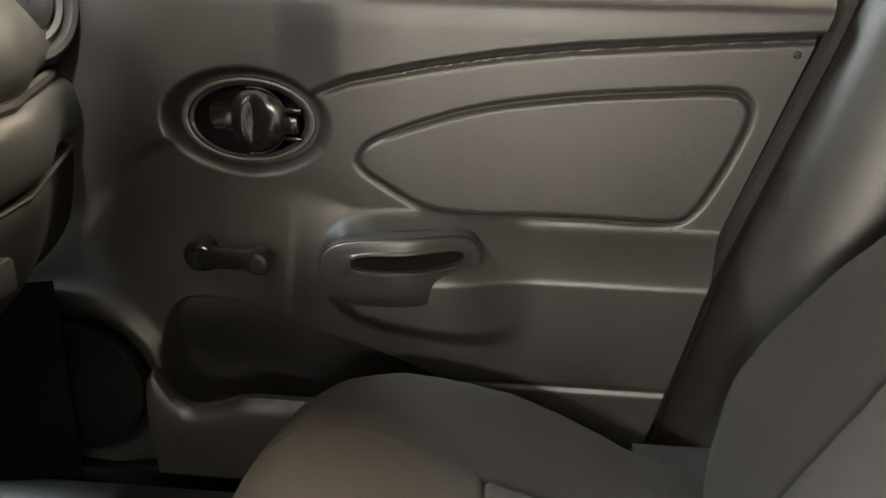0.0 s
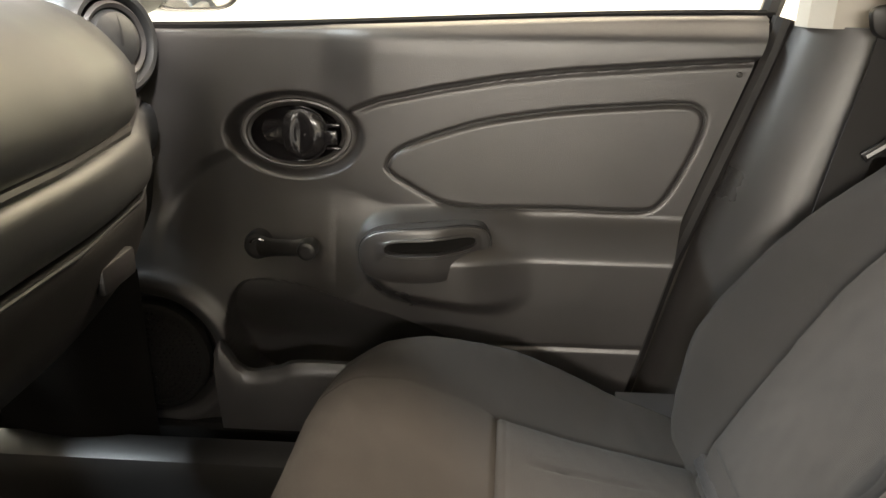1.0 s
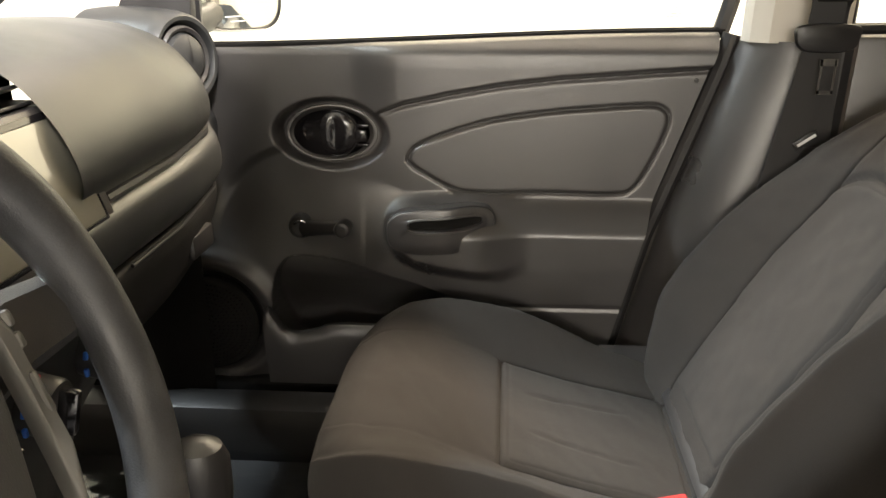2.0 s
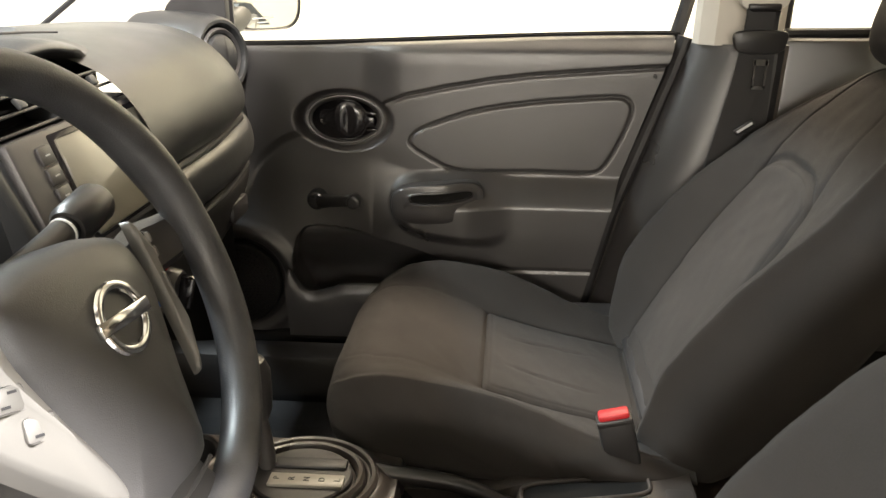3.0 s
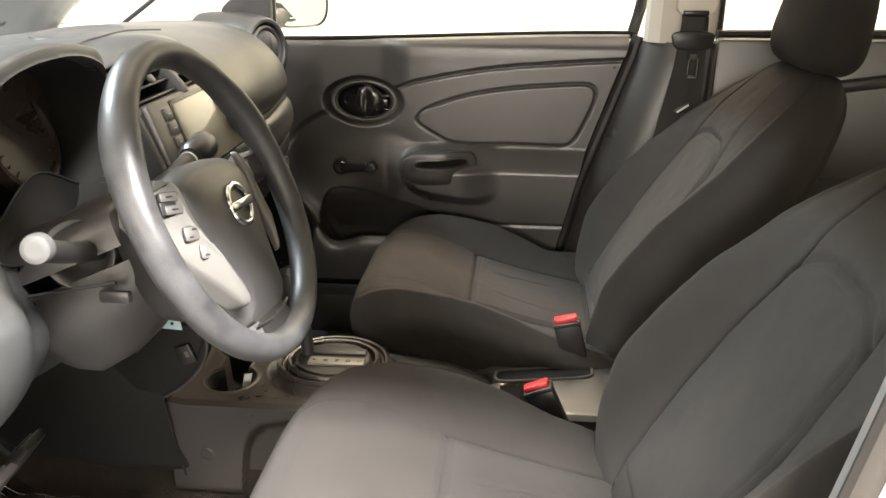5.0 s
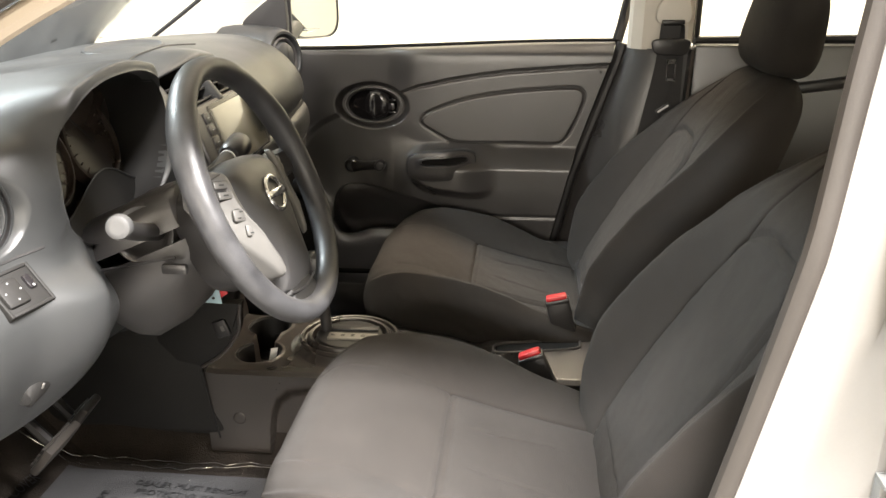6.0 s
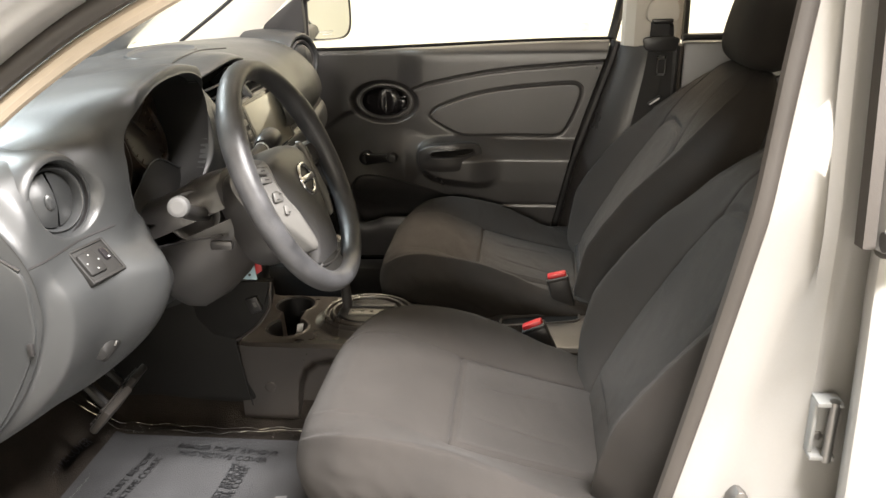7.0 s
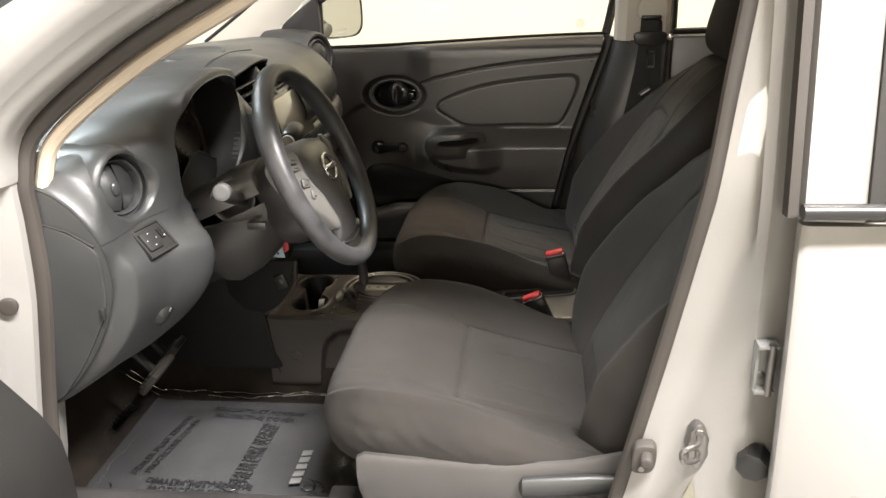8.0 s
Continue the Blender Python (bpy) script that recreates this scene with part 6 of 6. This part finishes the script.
# ---- buckles and belt ----
def buckle(c, lean_x, lean_y, label):
    t = thing("seat_belt_buckle", c - V(0, 0, 0.09), label, "buckle", "front buckles")
    up = V(lean_x, lean_y, 1).normalized()
    side = V(1, 0, -lean_x).normalized()
    fr = Matrix((side, up.cross(side), up)).transposed()
    part("buckle_body", box(c - up * 0.045, (0.046, 0.024, 0.085), 0.006, fr), BLACK, t, "black buckle body")
    part("release_button", box(c + up * 0.001, (0.040, 0.019, 0.012), 0.004, fr), RED, t, "red release button")
    part("button_rim", box(c - up * 0.006, (0.047, 0.025, 0.010), 0.003, fr), BLACK, t)
    part("buckle_stalk", tube([c - up * 0.08, c - up * 0.17 + V(0.02, 0, 0)], 0.010, 10), BLACK, t)
    return t


buckle(V(1.607, 0.118, 0.530), -0.25, 0.0, "black buckle with a red button beside the passenger seat")
buckle(V(1.556, -0.064, 0.503), -0.45, 0.05, "black buckle with a bright red button beside the driver seat")
belt = thing("seat_belt", (1.85, 0.58, 0.80), "black front seat belt hanging on the centre pillar", "seat belt")
part("webbing", loft([[p + V(-0.022, 0, 0), p + V(0.022, 0, 0), p + V(0.022, 0.002, 0), p + V(-0.022, 0.002, 0)] for p in spline([(1.815, 0.572, 0.72), (1.832, 0.572, 0.81), (1.846, 0.562, 0.90), (1.852, 0.552, 0.985), (1.852, 0.553, 1.005)], 20)]), BELT, belt, "black webbing")
part("webbing", loft([[p + V(-0.022, 0, 0), p + V(0.022, 0, 0), p + V(0.022, 0.002, 0), p + V(-0.022, 0.002, 0)] for p in spline([(1.858, 0.545, 1.003), (1.868, 0.582, 0.97), (1.872, 0.588, 0.80)], 14)]), BELT, belt)
guide = part("belt_guide", slab(spline([(1.822, 0.556, 1.012), (1.828, 0.556, 1.05), (1.86, 0.556, 1.062), (1.89, 0.556, 1.05), (1.895, 0.556, 1.012), (1.858, 0.556, 0.998)], 36, True), (0.05, -1, 0), 0.012, 0.004), BEIGE, belt, "beige belt guide")
part("guide_slot", box((1.857, 0.553, 1.008), (0.05, 0.012, 0.010), 0.003), BLACK, guide)
part("guide_cover", tube([V(1.858, 0.565, 1.055), V(1.858, 0.558, 1.30)], 0.02, 12, False, 0.6), BEIGE, belt, "beige belt height adjuster cover")
part("belt_tongue", slab(spline([(1.815, 0.546, 0.955), (1.83, 0.546, 0.938), (1.885, 0.546, 0.938), (1.897, 0.546, 0.955), (1.89, 0.546, 0.972), (1.822, 0.546, 0.972)], 36, True), (0, -1, 0.1), 0.01, 0.003), BLACK, belt, "black belt tongue")
part("tongue_plate", join(box((1.850, 0.543, 0.905), (0.003, 0.002, 0.045), 0), box((1.868, 0.543, 0.905), (0.003, 0.002, 0.045), 0), box((1.859, 0.543, 0.884), (0.021, 0.002, 0.006), 0), box((1.859, 0.543, 0.924), (0.024, 0.002, 0.010), 0)), CHROME, belt, "bright steel tongue plate")

# ---- rear doors ----
rear = thing("rear_door", (2.3, -0.80, 0.35), "closed white rear door with black window trim", "car door")


def skin_y(z):
    return -0.785 - 0.045 * math.sin(math.pi * min(max((z - 0.25) / 0.80, 0), 1)) + 0.015


def rear_edge(z):
    return lerp(z, [(0.30, 1.846), (0.60, 1.842), (0.75, 1.841), (0.90, 1.8425), (0.945, 1.845)])


rings = []
for z in np.linspace(0.30, 0.935, 30):
    xe = rear_edge(z)
    y = skin_y(z)
    rings.append([V(xe + 0.03, -0.735, z), V(xe + 0.004, y + 0.03, z), V(xe, y + 0.012, z), V(xe + 0.001, y + 0.004, z), V(xe + 0.008, y, z)] + [V(xe + 0.02 + 0.09 * k, y - 0.002 * k, z) for k in range(1, 11)] + [V(xe + 0.95, -0.70, z)])
part("door_skin", loft(rings), WHITE, rear, "glossy white door skin", 40)
part("belt_moulding", loft([[V(x, -0.802 + 0.010 * math.sin(a), 0.9565 + 0.0085 * math.cos(a) * (1 - 0.15 * math.cos(a))) for a in np.linspace(0, 2 * math.pi, 16, endpoint=False)] for x in (1.8385, 1.8395, 1.86, 2.4, 2.79)]), BLACK, rear, "black belt moulding")
part("sash", loft([[V(1.843, -0.775 + tumble(z), z), V(1.846, -0.788 + tumble(z), z), V(1.906, -0.792 + tumble(z), z), V(1.918, -0.77 + tumble(z), z), V(1.88, -0.74 + tumble(z), z)] for z in (0.94, 1.05, 1.2, 1.36)]), WHITE, rear, "white window sash")
part("sash_trim", loft([[V(1.8275, -0.772 + tumble(z), z), V(1.8295, -0.786 + tumble(z), z), V(1.8395, -0.787 + tumble(z), z), V(1.842, -0.775 + tumble(z), z)] for z in (0.943, 1.0, 1.1, 1.2, 1.36)]), RUBBER, rear, "dark vertical window trim")
part("window_channel", loft([[V(1.905, -0.775 + tumble(z), z), V(1.907, -0.796 + tumble(z), z), V(1.921, -0.798 + tumble(z), z), V(1.925, -0.775 + tumble(z), z)] for z in (0.95, 1.05, 1.2, 1.36)]), BLACK, rear, "black window channel")
part("window_glass", sheet(lambda u, v: V(1.92 + 0.75 * u, -0.785 + 0.16 * 0.41 * v, 0.95 + 0.41 * v), 4, 4), GLASS, rear, "clear rear door window")

pass_rear = thing("passenger_rear_door", (2.3, 0.70, 0.35), "closed rear passenger door with dark trim", "car door")
part("trim_panel", sheet(lambda u, v: V(1.925 + 0.80 * u, 0.652 + 0.015 * v ** 3 - 0.02 * math.sin(math.pi * min(v * 1.3, 1)) ** 4, 0.36 + 0.60 * v), 30, 40), BLACK, pass_rear, "dark grained rear door trim")
part("belt_roll", tube([V(x, 0.672, 0.955 + 0.012 * (x - 1.93)) for x in np.linspace(1.93, 2.72, 8)], 0.010, 8), BLACK, pass_rear)
part("pull_handle", box((2.22, 0.628, 0.86), (0.18, 0.03, 0.025), 0.008, Matrix.Rotation(radians(-8), 3, "Y")), BLACK, pass_rear, "dark pull handle")
part("window_glass", sheet(lambda u, v: V(1.94 + 0.76 * u, 0.705 - 0.16 * 0.41 * v, 0.95 + 0.42 * v), 4, 4), GLASS, pass_rear, "clear rear window").visible_shadow = False
part("window_frame", tube([V(1.932, 0.69, 0.95), V(1.928, 0.67, 1.1), V(1.925, 0.63, 1.34)], 0.012, 8), BLACK, pass_rear)

# open driver door, swung forward
ddoor = thing("driver_door", (0.80, -0.82, 0.35), "white driver door swung wide open with dark inner trim", "car door")
DH, DA = V(0.800, -0.815, 0), radians(-84)
dd = V(math.cos(DA), math.sin(DA), 0)
dn = V(-dd.y, dd.x, 0)
part("inner_trim", loft([[DH + dd * s + dn * (0.045 + 0.105 * step(0.85, 0.5, t) + 0.01 * math.sin(math.pi * t)) + V(0, 0, 0.33 + 0.60 * t) for t in np.linspace(0, 1, 16)] for s in np.linspace(0.02, 0.93, 14)], False), MATTE, ddoor, "dark grained inner trim")
part("door_skin", loft([[DH + dd * s + dn * d + V(0, 0, z) for d, z in ((0.035, 0.31), (0.045, 0.62), (0.03, 0.94), (-0.06, 0.95), (-0.10, 0.62), (-0.07, 0.30))] for s in (0.0, 0.3, 0.6, 0.96)]), WHITE, ddoor, "white outer door skin")

# ---- floor mats, film and pedals ----
mat = thing("floor_mat", (0.95, -0.36, 0.27), "grey carpet mat under clear film in the driver footwell", "floor mat")


def mat_z(x, y):
    return 0.276 + 0.30 * step(0.74, 0.45, x)


part("carpet_mat", loft([[V(x, y, mat_z(x, y)) for y in np.linspace(-0.545, -0.150, 20)] + [V(x, y, mat_z(x, y) - 0.01) for y in np.linspace(-0.150, -0.545, 20)] for x in np.linspace(0.60, 1.27, 30)]), MATM, mat, "grey carpet mat")


def film_z(x, y):
    rough_ = 1 + 0.8 * step(-0.42, -0.56, y)
    w = rough_ * (noise.noise(V(x * 9, y * 9, 1.7)) * 0.004 + 0.002 * abs(noise.noise(V(x * 17 + y * 8, y * 13, 6.3)))) + noise.noise(V(x * 26, y * 26, 4.2)) * 0.0014
    edge = step(0.02, 0.0, min(y + 0.600, -0.132 - y, 1.28 - x))
    return mat_z(x, y) + 0.0025 + abs(w) + 0.012 * edge * (0.6 + noise.noise(V(x * 40, y * 40, 0)))


part("protective_film", sheet(lambda u, v: V(0.58 + 0.70 * u, -0.600 + 0.468 * v, film_z(0.58 + 0.70 * u, -0.600 + 0.468 * v)), 130, 110), FILM, mat, "wrinkled clear plastic film printed with notices").visible_shadow = False


def floor_text(words, x, y, size, turn, mat_, ob):
    m3 = Matrix.Rotation(turn, 3, "Z")
    o = letter(words, V(x, y, 0.2945), size, mat_, ob, m3, "printed_notice")
    at = Vector(ob.location)
    for v in o.data.vertices:
        w = v.co + at
        v.co.z += film_z(w.x, w.y) + 0.0007 - 0.2945
    return o


NOTICE = ("DEALER MUST REMOVE", "PROTECTIVE COVER")
for x, y, turn in ((0.925, -0.436, -2), (0.995, -0.335, 88), (0.805, -0.315, 80), (0.965, -0.192, -4), (1.235, -0.425, 2), (1.18, -0.30, 92), (0.66, -0.30, 84)):
    a = radians(turn)
    for k, words in enumerate(NOTICE):
        floor_text(words, x + 0.024 * k * math.sin(a), y - 0.024 * k * math.cos(a), 0.0200, a, INK, mat)
for x, y, turn in ((1.008, -0.338, 88), (0.935, -0.441, -2)):
    floor_text(NOTICE[0], x, y, 0.0195, radians(turn), INK, mat)
THREAD = surface("badge_thread", (0.13, 0.13, 0.13), 0.8)
for k in range(5):
    part("mat_badge", slab([V(1.117 + dx, -0.437 + 0.0215 * k + dy, 0.2885) for dx, dy in ((-0.011, 0.0), (0.009, 0.003), (0.009, 0.0185), (-0.011, 0.0155))], (0, 0, 1), 0.002, 0.0006), THREAD, mat, "pale woven model badge drawn as plain bars")
# chrome strands draw the glints along the folded edges of the film
for pts in (((0.66, -0.140), (0.80, -0.134), (0.95, -0.140), (1.06, -0.131), (1.20, -0.136)), ((0.80, -0.150), (0.92, -0.158), (1.02, -0.146), (1.12, -0.136), (1.20, -0.142)), ((0.60, -0.50), (0.70, -0.535), (0.86, -0.55), (1.02, -0.556)), ((0.62, -0.18), (0.70, -0.155), (0.78, -0.165)), ((1.22, -0.13), (1.25, -0.20), (1.262, -0.28))):
    path = [V(p.x, p.y + 0.004 * noise.noise(V(p.x * 40, p.y * 40, 2)), mat_z(p.x, p.y) + 0.016 + 0.005 * noise.noise(V(p.x * 30, p.y * 30, 7))) for p in spline([(x, y, 0) for x, y in pts], 60)]
    part("film_fold_glint", tube(path, lambda s: 0.0006 + 0.0012 * abs(noise.noise(V(s * 14, 3, 1))), 6), CHROME, mat, "chrome strand drawing the glints on a film fold")
# short chrome strands added as glints on the creased film
rng = random.Random(11)
for k in range(16):
    gx, gy, ga, gl = rng.uniform(0.72, 1.16), rng.uniform(-0.585, -0.42), rng.uniform(0, 3.1), rng.uniform(0.012, 0.035)
    path = [V(gx + gl * q * math.cos(ga + 0.5 * q), gy + gl * q * math.sin(ga + 0.5 * q), film_z(gx + gl * q * math.cos(ga + 0.5 * q), gy + gl * q * math.sin(ga + 0.5 * q)) + 0.0004) for q in np.linspace(-1, 1, 10)]
    part("film_crease_glint", tube(path, lambda s: 0.0002 + 0.0009 * math.sin(math.pi * min(max(s, 0.0), 1.0)), 5), CHROME, mat)
pmat = thing("floor_mat", (0.98, 0.34, 0.27), "grey carpet mat under clear film in the passenger footwell", "floor mat")
# mat colour a third of the driver's: footwell shade put into the base
part("carpet_mat", loft([[V(x, y, mat_z(x, y)) for y in np.linspace(0.16, 0.525, 16)] + [V(x, y, mat_z(x, y) - 0.01) for y in np.linspace(0.525, 0.16, 16)] for x in np.linspace(0.60, 1.27, 30)]), surface("shaded_mat_carpet", (0.012, 0.012, 0.013), 0.9, 500, 0.9, 0.3, 10, dist=0.002), pmat, "grey carpet mat darkened for the footwell shade")
part("protective_film", sheet(lambda u, v: V(0.58 + 0.70 * u, 0.15 + 0.385 * v, mat_z(0.58 + 0.70 * u, 0) + 0.010 + 0.006 * noise.noise(V(u * 8, v * 6, 9.1)) + 0.002 * noise.noise(V(u * 24, v * 20, 3.1))), 70, 50), FILM, pmat, "wrinkled clear plastic film").visible_shadow = False
part("mat_badge", box((1.12, 0.22, 0.284), (0.022, 0.09, 0.003), 0.001), PALE, pmat, "pale woven model badge drawn as a plain bar")


def pedal(name, c, w, h, label):
    t = thing(name, c, label, "pedal")
    m = Matrix.Rotation(radians(-50), 3, "Y")
    pad_ = part("pedal_pad", box(c, (h, w, 0.014), 0.004, m), RUBBER, t, "ribbed rubber pad")
    for k in range(4):
        part("rib", box(c + m @ V(-h * 0.32 + h * 0.21 * k, 0, 0.009), (0.006, w * 0.85, 0.005), 0.001, m), RUBBER, pad_)
    part("pedal_arm", tube([c, c + V(-0.05, 0, 0.06), c + V(-0.12, 0, 0.25)], 0.009, 8), BLACK, t)
    return t


pedal("brake_pedal", V(0.83, -0.335, 0.455), 0.085, 0.055, "brake pedal with a worn rubber pad")
pedal("accelerator_pedal", V(0.80, -0.225, 0.43), 0.05, 0.10, "long accelerator pedal with a rubber pad")
